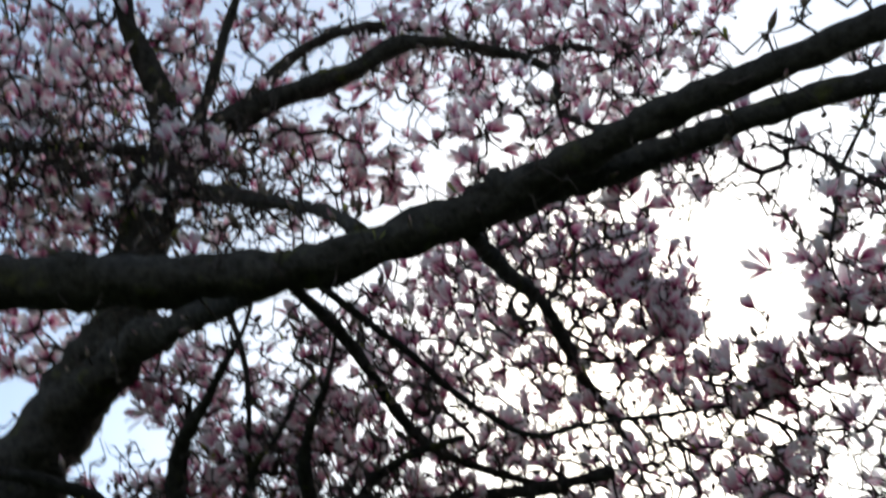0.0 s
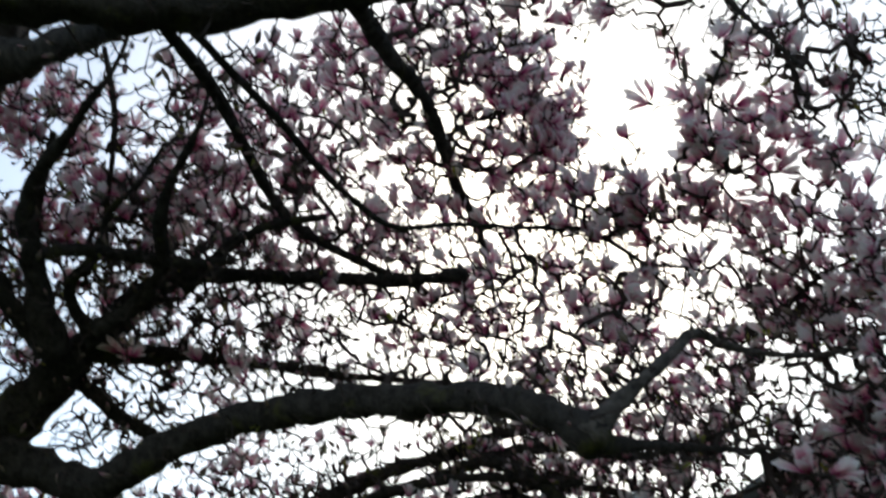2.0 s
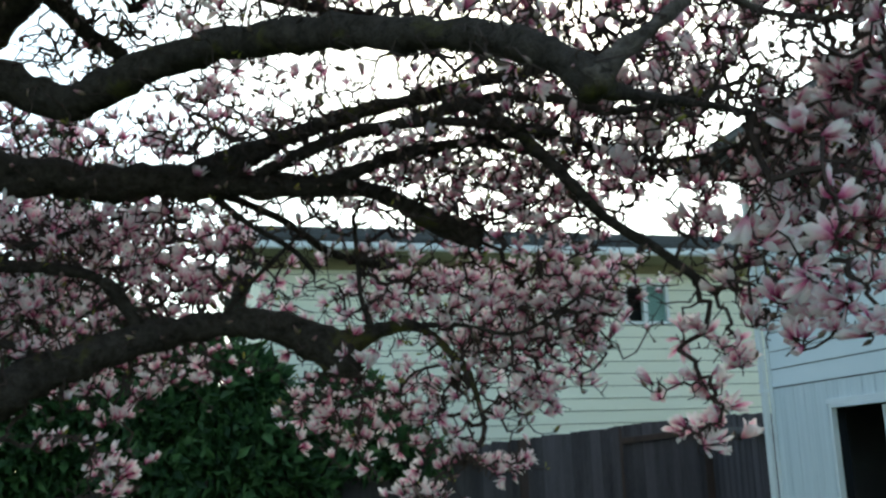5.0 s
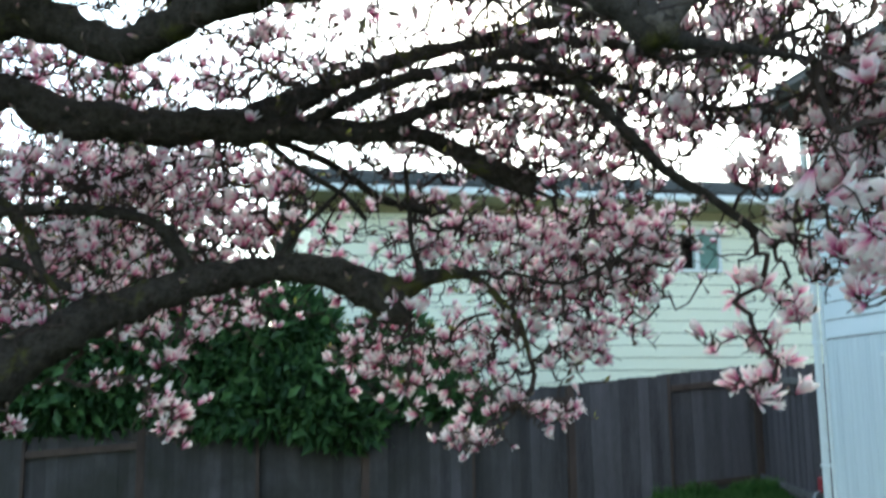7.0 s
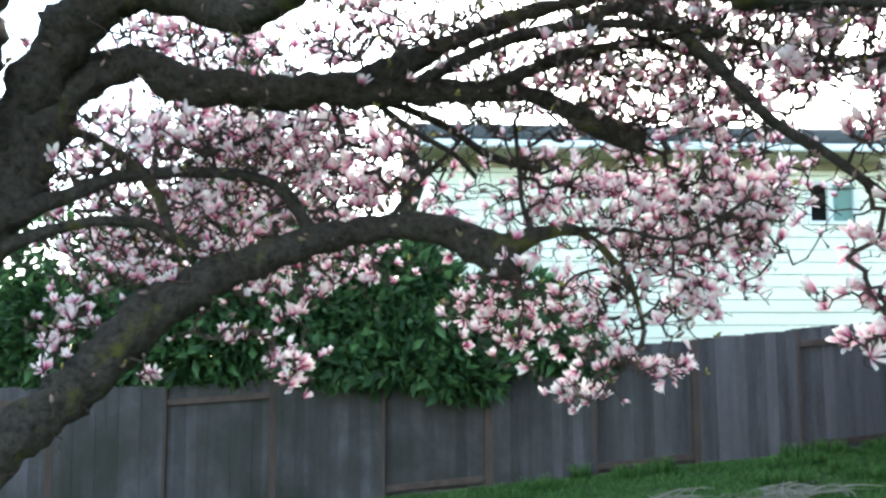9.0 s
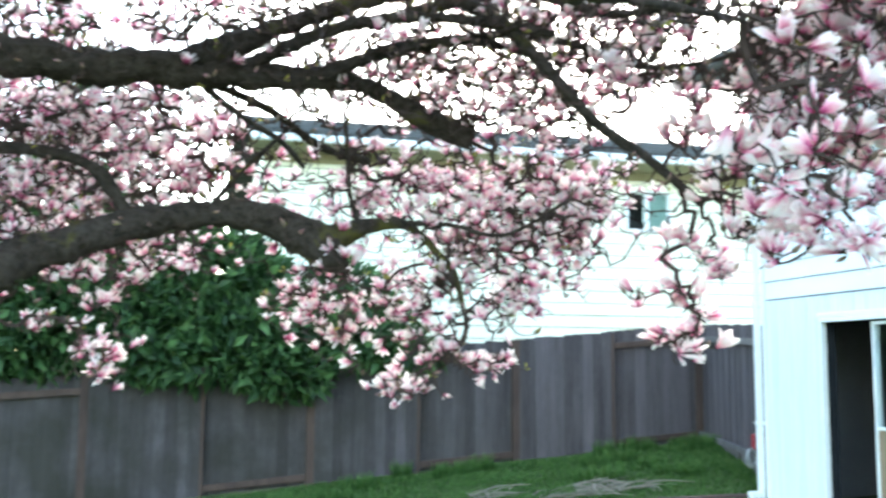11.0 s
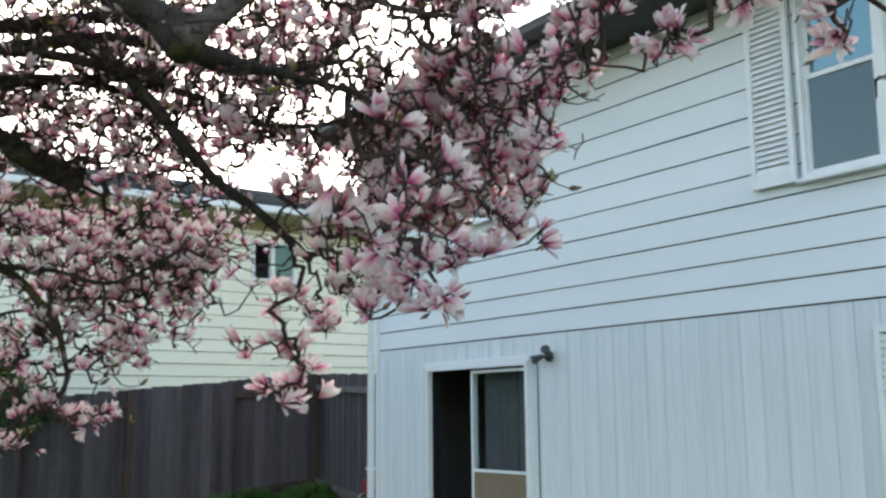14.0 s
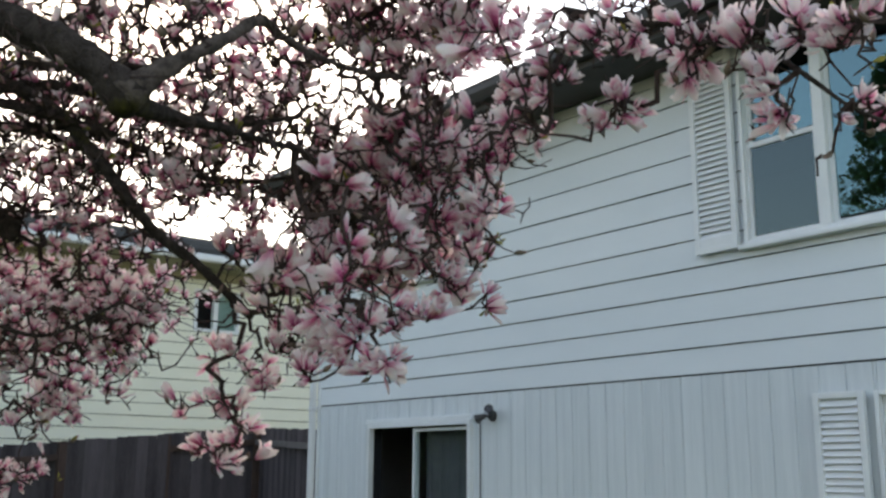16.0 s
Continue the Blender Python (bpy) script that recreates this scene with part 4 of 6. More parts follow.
limb([(-0.71, 3.36, 4.20, 0.012), (-0.76, 3.54, 4.11, 0.021), (-0.81, 3.74, 3.97, 0.021), (-0.80, 3.84, 3.81, 0.015)], sides=8, bumpy=0.2)
limb([(-1.68, 4.46, 2.31, 0.120), (-1.48, 4.41, 2.64, 0.115), (-1.34, 4.34, 2.87, 0.112), (-1.19, 4.30, 3.04, 0.108), (-0.97, 4.24, 3.25, 0.104), (-0.79, 4.11, 3.38, 0.090), (-0.62, 3.96, 3.49, 0.077), (-0.45, 3.86, 3.63, 0.065), (-0.29, 3.76, 3.73, 0.055), (-0.12, 3.73, 3.77, 0.031), (0.13, 3.73, 3.77, 0.028), (0.41, 3.71, 3.76, 0.027), (0.69, 3.68, 3.74, 0.027), (0.98, 3.61, 3.73, 0.029)])
limb([(-0.55, 3.96, 3.52, 0.047), (-0.25, 4.07, 3.57, 0.030), (0.09, 4.18, 3.59, 0.024), (0.42, 4.27, 3.58, 0.022), (0.70, 4.34, 3.59, 0.018), (1.04, 4.39, 3.58, 0.014)])
limb([(-0.75, 4.03, 3.44, 0.028), (-0.59, 4.11, 3.44, 0.030), (-0.47, 4.21, 3.36, 0.030), (-0.32, 4.31, 3.30, 0.033)], sides=8, bumpy=0.2)
limb([(-1.30, 4.30, 2.98, 0.100), (-1.00, 4.26, 3.18, 0.097), (-0.78, 4.22, 3.14, 0.083), (-0.62, 4.14, 3.04, 0.072), (-0.46, 4.03, 2.98, 0.066), (-0.30, 3.88, 3.03, 0.062), (-0.09, 3.67, 3.05, 0.060), (0.14, 3.38, 3.00, 0.056), (0.36, 3.09, 2.91, 0.056), (0.56, 2.84, 2.81, 0.053), (0.72, 2.61, 2.71, 0.046), (0.82, 2.43, 2.61, 0.043), (0.88, 2.36, 2.54, 0.045), (0.92, 2.30, 2.45, 0.054)])
limb([(0.91, 2.30, 2.46, 0.039), (0.99, 2.30, 2.55, 0.027), (1.09, 2.31, 2.63, 0.022), (1.22, 2.37, 2.74, 0.019), (1.33, 2.43, 2.84, 0.015), (1.49, 2.56, 2.87, 0.013), (1.70, 2.70, 2.91, 0.012), (2.04, 2.86, 2.99, 0.010), (2.39, 2.96, 3.10, 0.008)], M_PALE)
limb([(0.92, 2.30, 2.45, 0.028), (1.13, 2.49, 2.52, 0.015), (1.44, 2.75, 2.61, 0.012), (1.77, 2.97, 2.68, 0.011)])
limb([(-1.80, 4.42, 1.95, 0.172), (-1.57, 4.45, 2.31, 0.159), (-1.44, 4.45, 2.54, 0.137), (-1.31, 4.44, 2.74, 0.108), (-1.16, 4.45, 2.86, 0.081), (-0.99, 4.48, 2.92, 0.072), (-0.85, 4.52, 2.85, 0.084), (-0.65, 4.57, 2.83, 0.081), (-0.32, 4.60, 2.83, 0.079), (-0.04, 4.60, 2.87, 0.069), (0.21, 4.62, 2.99, 0.053), (0.50, 4.60, 3.12, 0.039), (0.86, 4.51, 3.23, 0.034), (1.23, 4.41, 3.27, 0.029)])
limb([(-0.12, 4.61, 2.83, 0.069), (0.22, 4.61, 2.84, 0.061), (0.53, 4.58, 2.84, 0.049), (0.76, 4.52, 2.93, 0.033), (1.00, 4.45, 3.00, 0.025), (1.27, 4.38, 3.01, 0.021), (1.61, 4.29, 2.94, 0.013)])
limb([(0.50, 4.59, 2.82, 0.041), (0.74, 4.60, 2.84, 0.037), (0.92, 4.64, 2.79, 0.039), (1.11, 4.67, 2.70, 0.054), (1.32, 4.68, 2.63, 0.060)])
limb([(0.22, 4.60, 2.86, 0.033), (0.47, 4.54, 2.99, 0.031), (0.72, 4.48, 3.08, 0.029), (0.97, 4.32, 3.08, 0.025), (1.21, 4.17, 3.03, 0.022), (1.49, 3.99, 2.94, 0.017)], sides=8, bumpy=0.2)
limb([(1.14, 4.25, 3.15, 0.033), (1.30, 4.14, 3.03, 0.031), (1.42, 4.05, 2.87, 0.029), (1.52, 3.95, 2.70, 0.026), (1.67, 3.93, 2.54, 0.024), (1.84, 3.88, 2.42, 0.021), (1.98, 3.83, 2.29, 0.021), (2.01, 3.72, 2.20, 0.014)], sides=8, bumpy=0.2)
limb([(-0.02, 4.61, 2.84, 0.027), (0.20, 4.72, 2.79, 0.019), (0.42, 4.83, 2.72, 0.020), (0.63, 4.94, 2.61, 0.021), (0.89, 5.01, 2.56, 0.022)], sides=8, bumpy=0.2)
limb([(-0.00, 4.61, 2.83, 0.020), (0.23, 4.70, 2.68, 0.015), (0.43, 4.76, 2.58, 0.014), (0.54, 4.82, 2.48, 0.012)], sides=8, bumpy=0.2)
limb([(-1.72, 4.38, 2.05, 0.075), (-1.53, 4.37, 2.21, 0.061), (-1.41, 4.41, 2.26, 0.052), (-1.29, 4.49, 2.31, 0.035), (-1.15, 4.56, 2.40, 0.031), (-0.99, 4.65, 2.45, 0.028), (-0.75, 4.74, 2.48, 0.029), (-0.52, 4.82, 2.47, 0.030), (-0.38, 4.84, 2.41, 0.032), (-0.30, 4.87, 2.30, 0.032), (-0.25, 4.88, 2.23, 0.035)])
limb([(-1.72, 4.40, 1.95, 0.050), (-1.49, 4.40, 2.09, 0.033), (-1.30, 4.45, 2.17, 0.026), (-1.13, 4.49, 2.21, 0.024), (-0.96, 4.59, 2.21, 0.027), (-0.85, 4.67, 2.15, 0.022), (-0.69, 4.75, 2.11, 0.014)], sides=8, bumpy=0.2)
limb([(-1.50, 4.40, 2.65, 0.027), (-1.28, 4.48, 2.61, 0.022), (-1.17, 4.58, 2.57, 0.023), (-1.02, 4.63, 2.46, 0.025), (-0.93, 4.68, 2.35, 0.029), (-0.88, 4.65, 2.22, 0.020), (-0.80, 4.68, 2.10, 0.011)], M_MOSSY, sides=8, bumpy=0.2)
limb([(-1.93, 4.50, 0.85, 0.130), (-1.62, 4.47, 1.12, 0.100), (-1.40, 4.56, 1.35, 0.098), (-1.21, 4.67, 1.55, 0.111), (-1.00, 4.77, 1.78, 0.113), (-0.77, 4.81, 1.95, 0.095), (-0.52, 4.88, 2.08, 0.083), (-0.26, 4.89, 2.17, 0.072), (0.00, 4.94, 2.24, 0.065), (0.27, 4.93, 2.26, 0.072), (0.47, 4.92, 2.20, 0.081), (0.64, 4.91, 2.11, 0.105), (0.70, 4.91, 2.07, 0.094), (0.73, 4.91, 2.04, 0.073), (0.75, 4.91, 2.02, 0.047), (0.76, 4.90, 2.01, 0.016)])
limb([(0.62, 4.91, 2.11, 0.076), (0.77, 4.89, 2.18, 0.052), (0.90, 4.86, 2.22, 0.037), (1.02, 4.83, 2.23, 0.026), (1.12, 4.82, 2.17, 0.018), (1.21, 4.81, 2.07, 0.020), (1.26, 4.80, 2.02, 0.023), (1.31, 4.80, 1.89, 0.014), (1.34, 4.79, 1.74, 0.009)], M_MOSSY)
limb([(1.01, 4.83, 2.23, 0.016), (1.22, 4.68, 2.21, 0.011), (1.44, 4.52, 2.15, 0.009), (1.66, 4.32, 2.28, 0.008)], sides=8, bumpy=0.2)
limb([(0.83, 4.87, 2.21, 0.016), (0.78, 4.91, 2.37, 0.014), (0.77, 4.93, 2.54, 0.012), (0.74, 4.88, 2.78, 0.010)], sides=8, bumpy=0.2)
limb([(0.78, 4.48, 3.08, 0.027), (1.03, 4.40, 3.15, 0.027), (1.27, 4.27, 3.19, 0.027), (1.50, 4.09, 3.14, 0.024), (1.70, 3.88, 3.01, 0.018), (1.86, 3.58, 2.96, 0.012), (1.96, 3.28, 2.93, 0.008)], sides=8, bumpy=0.2)
limb([(0.79, 4.57, 2.97, 0.025), (1.10, 4.48, 3.02, 0.023), (1.39, 4.33, 3.04, 0.020), (1.65, 4.15, 2.96, 0.018), (1.86, 3.98, 2.83, 0.013), (2.02, 3.68, 2.77, 0.009), (2.10, 3.38, 2.77, 0.007)], sides=8, bumpy=0.2)
limb([(0.94, 4.45, 3.24, 0.023), (1.19, 4.36, 3.29, 0.027), (1.38, 4.24, 3.30, 0.029), (1.46, 4.10, 3.28, 0.022), (1.59, 3.95, 3.25, 0.013)], sides=8, bumpy=0.2)
limb([(-0.83, 4.72, 2.51, 0.016), (-0.66, 4.78, 2.60, 0.014), (-0.41, 4.83, 2.71, 0.011), (-0.12, 4.83, 2.78, 0.007)], sides=8, bumpy=0.2)
limb([(0.11, 4.93, 2.27, 0.016), (0.24, 4.95, 2.44, 0.013), (0.38, 4.97, 2.59, 0.010), (0.52, 4.92, 2.73, 0.007)], sides=8, bumpy=0.2)
limb([(2.28, 1.53, 2.75, 0.008), (2.19, 1.36, 2.62, 0.007), (2.14, 1.23, 2.50, 0.006), (2.17, 1.15, 2.41, 0.005), (2.17, 1.07, 2.35, 0.005), (2.18, 0.97, 2.28, 0.003)], sides=8, bumpy=0.2)
limb([(2.29, 2.16, 3.06, 0.013), (2.25, 1.82, 2.88, 0.011), (2.25, 1.62, 2.80, 0.010), (2.25, 1.49, 2.73, 0.009), (2.14, 1.23, 2.62, 0.006), (2.13, 1.08, 2.57, 0.005)], sides=8, bumpy=0.2)
limb([(1.65, 2.45, 4.42, 0.012), (1.68, 2.34, 4.19, 0.010), (1.73, 2.30, 4.04, 0.010), (1.78, 2.26, 3.88, 0.008), (1.84, 2.22, 3.70, 0.006)], sides=8, bumpy=0.2)
limb([(1.73, 2.30, 4.04, 0.008), (1.78, 2.21, 4.09, 0.007), (1.88, 2.16, 4.20, 0.007), (1.96, 2.15, 4.31, 0.008)], sides=8, bumpy=0.2)
limb([(1.72, 2.31, 4.04, 0.008), (1.67, 2.40, 3.90, 0.006), (1.62, 2.48, 3.77, 0.005), (1.65, 2.56, 3.64, 0.004)], sides=8, bumpy=0.2)
limb([(2.06, 3.46, 3.36, 0.017), (2.12, 3.17, 3.34, 0.011), (2.13, 2.90, 3.32, 0.009), (2.19, 2.71, 3.30, 0.007), (2.19, 2.48, 3.20, 0.005)], sides=8, bumpy=0.2)

limb([(-0.67, 3.78, 3.43, 0.072), (-0.72, 3.64, 3.58, 0.049), (-0.75, 3.49, 3.72, 0.040), (-0.76, 3.35, 3.84, 0.032), (-0.69, 3.20, 3.91, 0.027), (-0.60, 3.07, 3.94, 0.022), (-0.51, 2.92, 3.98, 0.017), (-0.41, 2.80, 4.07, 0.009), (-0.35, 2.66, 4.15, 0.005)])
limb([(-0.72, 3.80, 3.48, 0.048), (-0.82, 3.68, 3.57, 0.041), (-0.91, 3.55, 3.66, 0.035), (-1.01, 3.41, 3.75, 0.033), (-1.10, 3.30, 3.78, 0.030), (-1.25, 3.17, 3.79, 0.025), (-1.40, 3.06, 3.77, 0.020)])
limb([(-0.52, 3.72, 3.50, 0.040), (-0.36, 3.64, 3.58, 0.030), (-0.26, 3.48, 3.66, 0.030), (-0.27, 3.32, 3.74, 0.027), (-0.22, 3.14, 3.83, 0.019), (-0.15, 2.98, 3.88, 0.014), (-0.10, 2.86, 3.95, 0.008), (-0.08, 2.73, 4.02, 0.004)])
limb([(-0.75, 3.50, 3.71, 0.028), (-0.56, 3.47, 3.72, 0.025), (-0.37, 3.46, 3.69, 0.025), (-0.17, 3.44, 3.65, 0.020), (0.01, 3.39, 3.64, 0.016)])
limb([(-0.53, 3.83, 3.49, 0.031), (-0.63, 3.67, 3.66, 0.024), (-0.52, 3.57, 3.76, 0.021), (-0.46, 3.40, 3.86, 0.016), (-0.35, 3.26, 3.89, 0.011), (-0.26, 3.14, 3.99, 0.006)])
limb([(-0.18, 3.66, 3.66, 0.026), (0.01, 3.48, 3.78, 0.023), (0.19, 3.35, 3.79, 0.020), (0.36, 3.28, 3.78, 0.013)])

# where the blossom hangs: middle, spread across, spread up and down, how many
blossom = []


def bloom(open_share, bare_share, *rows):
    blossom.extend((*row, open_share, bare_share) for row in rows)


bloom(1.0, 0.8, (-1.29, 2.70, 5.89, 0.32, 0.23, 26), (-1.32, 2.84, 5.41, 0.30, 0.17, 26), (-0.66, 2.83, 6.18, 0.24, 0.14, 16), (-1.29, 3.22, 5.09, 0.30, 0.14, 18),
      (-1.48, 3.44, 4.63, 0.16, 0.19, 12), (-1.28, 3.45, 4.55, 0.13, 0.16, 6), (-1.06, 2.94, 5.91, 0.21, 0.18, 10), (-0.18, 2.85, 6.09, 0.15, 0.12, 9),
      (-1.66, 2.60, 5.58, 0.34, 0.45, 25), (-0.19, 3.06, 5.31, 0.16, 0.13, 10), (-0.66, 2.99, 5.83, 0.15, 0.26, 10))
bloom(1.0, 0.8, (0.09, 3.03, 5.46, 0.11, 0.08, 6), (0.34, 2.81, 5.61, 0.17, 0.11, 12), (0.55, 2.83, 5.94, 0.23, 0.13, 14), (0.62, 2.79, 5.08, 0.06, 0.10, 5),
      (1.02, 2.82, 5.85, 0.23, 0.15, 16), (1.48, 2.81, 5.71, 0.26, 0.16, 18), (1.77, 2.62, 5.46, 0.14, 0.10, 7), (1.36, 2.91, 5.55, 0.17, 0.11, 9),
      (1.03, 2.91, 5.13, 0.12, 0.12, 9), (1.32, 2.84, 5.22, 0.11, 0.08, 4), (0.10, 2.87, 4.94, 0.12, 0.09, 8), (0.24, 2.94, 4.87, 0.12, 0.07, 6),
      (0.51, 2.62, 4.58, 0.08, 0.06, 4), (0.78, 2.91, 5.59, 0.17, 0.08, 7))
bloom(0.68, 0.7, (1.38, 2.49, 4.23, 0.22, 0.09, 14), (1.47, 2.33, 4.75, 0.07, 0.05, 3), (1.88, 2.11, 4.40, 0.11, 0.06, 4), (1.40, 2.46, 3.78, 0.04, 0.04, 1),
      (1.33, 2.56, 3.70, 0.04, 0.04, 1), (1.58, 2.50, 3.77, 0.06, 0.08, 3), (1.62, 2.58, 3.64, 0.11, 0.07, 7), (1.75, 2.37, 3.95, 0.11, 0.10, 7),
      (1.69, 2.48, 3.88, 0.04, 0.06, 3), (1.34, 2.85, 3.67, 0.14, 0.13, 13), (1.47, 2.84, 3.58, 0.07, 0.10, 5), (1.35, 3.02, 3.61, 0.13, 0.07, 6),
      (1.66, 2.76, 3.54, 0.11, 0.09, 4), (1.47, 3.20, 3.41, 0.34, 0.13, 22))
bloom(0.68, 0.7, (1.86, 2.32, 3.74, 0.12, 0.12, 7), (1.33, 2.53, 4.38, 0.11, 0.09, 5))
bloom(1.0, 0.8, (1.16, 3.24, 4.47, 0.23, 0.16, 30), (1.37, 3.30, 4.30, 0.09, 0.15, 12), (0.93, 3.13, 4.53, 0.12, 0.10, 8), (0.47, 3.47, 4.72, 0.20, 0.16, 20),
      (0.14, 3.08, 4.30, 0.13, 0.08, 7), (1.19, 3.41, 4.25, 0.20, 0.13, 13), (-0.20, 3.13, 4.24, 0.09, 0.06, 4), (-0.73, 3.38, 4.34, 0.17, 0.11, 11),
      (-0.42, 3.49, 4.08, 0.19, 0.19, 9), (-0.91, 3.38, 4.28, 0.10, 0.10, 5), (-0.67, 3.57, 4.09, 0.15, 0.20, 7), (-1.00, 3.63, 4.07, 0.20, 0.13, 12),
      (-0.15, 3.41, 4.21, 0.12, 0.14, 9), (-0.20, 3.65, 4.04, 0.17, 0.17, 7))
bloom(1.0, 0.8, (0.02, 3.50, 4.08, 0.12, 0.14, 6), (0.35, 3.55, 4.33, 0.15, 0.13, 9), (0.68, 3.46, 4.21, 0.12, 0.10, 5), (0.24, 3.81, 3.96, 0.23, 0.11, 12),
      (0.55, 3.56, 3.92, 0.14, 0.10, 6), (1.28, 3.34, 3.93, 0.14, 0.12, 8), (0.16, 3.42, 4.35, 0.10, 0.10, 5), (0.85, 3.51, 4.07, 0.12, 0.10, 4))
bloom(1.0, 0.8, (-0.55, 3.63, 4.22, 0.28, 0.23, 11), (-0.31, 3.69, 4.00, 0.20, 0.12, 7), (-0.70, 3.75, 4.03, 0.13, 0.20, 8), (-0.12, 3.69, 4.19, 0.15, 0.18, 7),
      (0.26, 3.63, 4.25, 0.15, 0.15, 8), (1.39, 2.91, 3.77, 0.10, 0.08, 8), (1.70, 2.65, 3.68, 0.13, 0.09, 9), (1.87, 2.53, 3.68, 0.09, 0.09, 5),
      (2.00, 2.42, 3.50, 0.08, 0.07, 4), (1.54, 3.06, 3.65, 0.12, 0.09, 7), (1.70, 2.87, 3.59, 0.11, 0.07, 4), (1.93, 2.66, 3.46, 0.17, 0.09, 7),
      (2.07, 2.51, 3.32, 0.12, 0.10, 7), (1.36, 3.34, 4.27, 0.13, 0.28, 18))
bloom(1.0, 0.8, (0.61, 3.70, 3.91, 0.15, 0.07, 5))
bloom(0.8, 0.5, (2.09, 3.00, 3.42, 0.21, 0.14, 20), (2.17, 2.80, 3.19, 0.20, 0.18, 24), (2.16, 2.52, 3.18, 0.12, 0.12, 9), (1.06, 3.97, 3.69, 0.28, 0.12, 14),
      (1.70, 3.78, 3.60, 0.15, 0.13, 13), (1.49, 3.78, 3.76, 0.15, 0.13, 9), (2.33, 3.12, 2.88, 0.21, 0.18, 20), (2.30, 3.15, 2.54, 0.20, 0.20, 22),
      (-0.05, 4.26, 3.43, 0.12, 0.07, 5), (1.32, 4.00, 3.48, 0.06, 0.05, 3), (0.05, 4.36, 3.18, 0.09, 0.08, 4), (0.71, 4.05, 3.69, 0.21, 0.10, 5),
      (0.28, 4.10, 3.72, 0.15, 0.10, 5), (1.91, 3.41, 3.60, 0.07, 0.07, 2))
bloom(0.8, 0.5, (0.26, 4.42, 3.28, 0.16, 0.07, 3))
bloom(1.0, 0.8, (-0.80, 4.80, 2.64, 0.44, 0.12, 30), (-0.33, 4.85, 2.66, 0.30, 0.14, 26), (-0.33, 4.99, 2.48, 0.17, 0.11, 10), (-0.03, 5.11, 2.44, 0.21, 0.13, 18),
      (-0.74, 4.78, 3.13, 0.48, 0.11, 14), (-0.97, 4.63, 3.12, 0.19, 0.14, 8), (-0.76, 4.96, 2.35, 0.28, 0.08, 14), (-1.31, 4.51, 2.46, 0.11, 0.08, 5),
      (0.10, 4.97, 2.64, 0.14, 0.11, 6), (1.29, 4.52, 2.88, 0.32, 0.12, 20), (1.00, 4.68, 2.94, 0.19, 0.10, 10), (1.57, 4.26, 2.69, 0.18, 0.18, 14),
      (1.86, 4.00, 2.81, 0.23, 0.10, 12), (1.96, 3.79, 2.54, 0.12, 0.12, 9))
bloom(1.0, 0.8, (1.84, 3.93, 3.03, 0.28, 0.10, 12), (1.49, 4.17, 3.09, 0.21, 0.10, 9), (0.34, 5.20, 2.46, 0.15, 0.12, 6), (0.03, 5.02, 3.20, 0.35, 0.15, 6))
bloom(0.68, 0.7, (-1.11, 4.73, 2.02, 0.22, 0.13, 22), (-1.31, 4.80, 1.84, 0.11, 0.11, 10), (-1.37, 4.78, 1.71, 0.14, 0.11, 10), (0.06, 4.96, 2.02, 0.08, 0.07, 5),
      (-0.18, 4.96, 1.99, 0.19, 0.08, 12), (-0.31, 4.96, 1.86, 0.12, 0.06, 6), (-0.52, 4.94, 1.92, 0.14, 0.06, 5), (-0.33, 4.97, 1.58, 0.12, 0.10, 16),
      (-0.44, 4.96, 1.70, 0.08, 0.06, 3), (-0.65, 4.94, 1.73, 0.10, 0.03, 4), (-0.99, 4.88, 1.52, 0.07, 0.03, 3), (-0.85, 4.91, 1.73, 0.04, 0.03, 1),
      (0.72, 5.12, 1.85, 0.21, 0.19, 30), (0.50, 5.15, 1.85, 0.07, 0.07, 5))
bloom(0.68, 0.7, (0.75, 5.13, 1.68, 0.14, 0.09, 9), (1.11, 5.16, 1.77, 0.18, 0.16, 18), (1.16, 5.14, 1.92, 0.20, 0.12, 14), (1.22, 5.03, 1.71, 0.14, 0.11, 8))
bloom(1.0, 0.8, (1.38, 4.87, 2.02, 0.20, 0.20, 18), (1.53, 4.62, 1.89, 0.13, 0.13, 14), (1.37, 5.02, 2.49, 0.20, 0.13, 18), (1.61, 4.86, 2.33, 0.21, 0.17, 24),
      (1.51, 4.82, 2.12, 0.20, 0.14, 14), (1.76, 4.51, 2.15, 0.12, 0.16, 13), (1.14, 5.18, 2.48, 0.18, 0.12, 13), (0.97, 5.23, 2.42, 0.12, 0.07, 6),
      (1.78, 4.78, 2.43, 0.20, 0.14, 12), (1.88, 4.54, 2.37, 0.12, 0.08, 4), (1.07, 4.97, 1.43, 0.13, 0.06, 11), (1.46, 4.87, 1.56, 0.14, 0.06, 8),
      (1.25, 4.92, 1.60, 0.11, 0.08, 6), (1.32, 5.07, 2.26, 0.18, 0.12, 10))
bloom(1.0, 0.8, (0.92, 4.99, 2.63, 0.05, 0.04, 2), (1.64, 4.70, 2.58, 0.20, 0.08, 7), (0.80, 5.13, 2.52, 0.12, 0.09, 4))
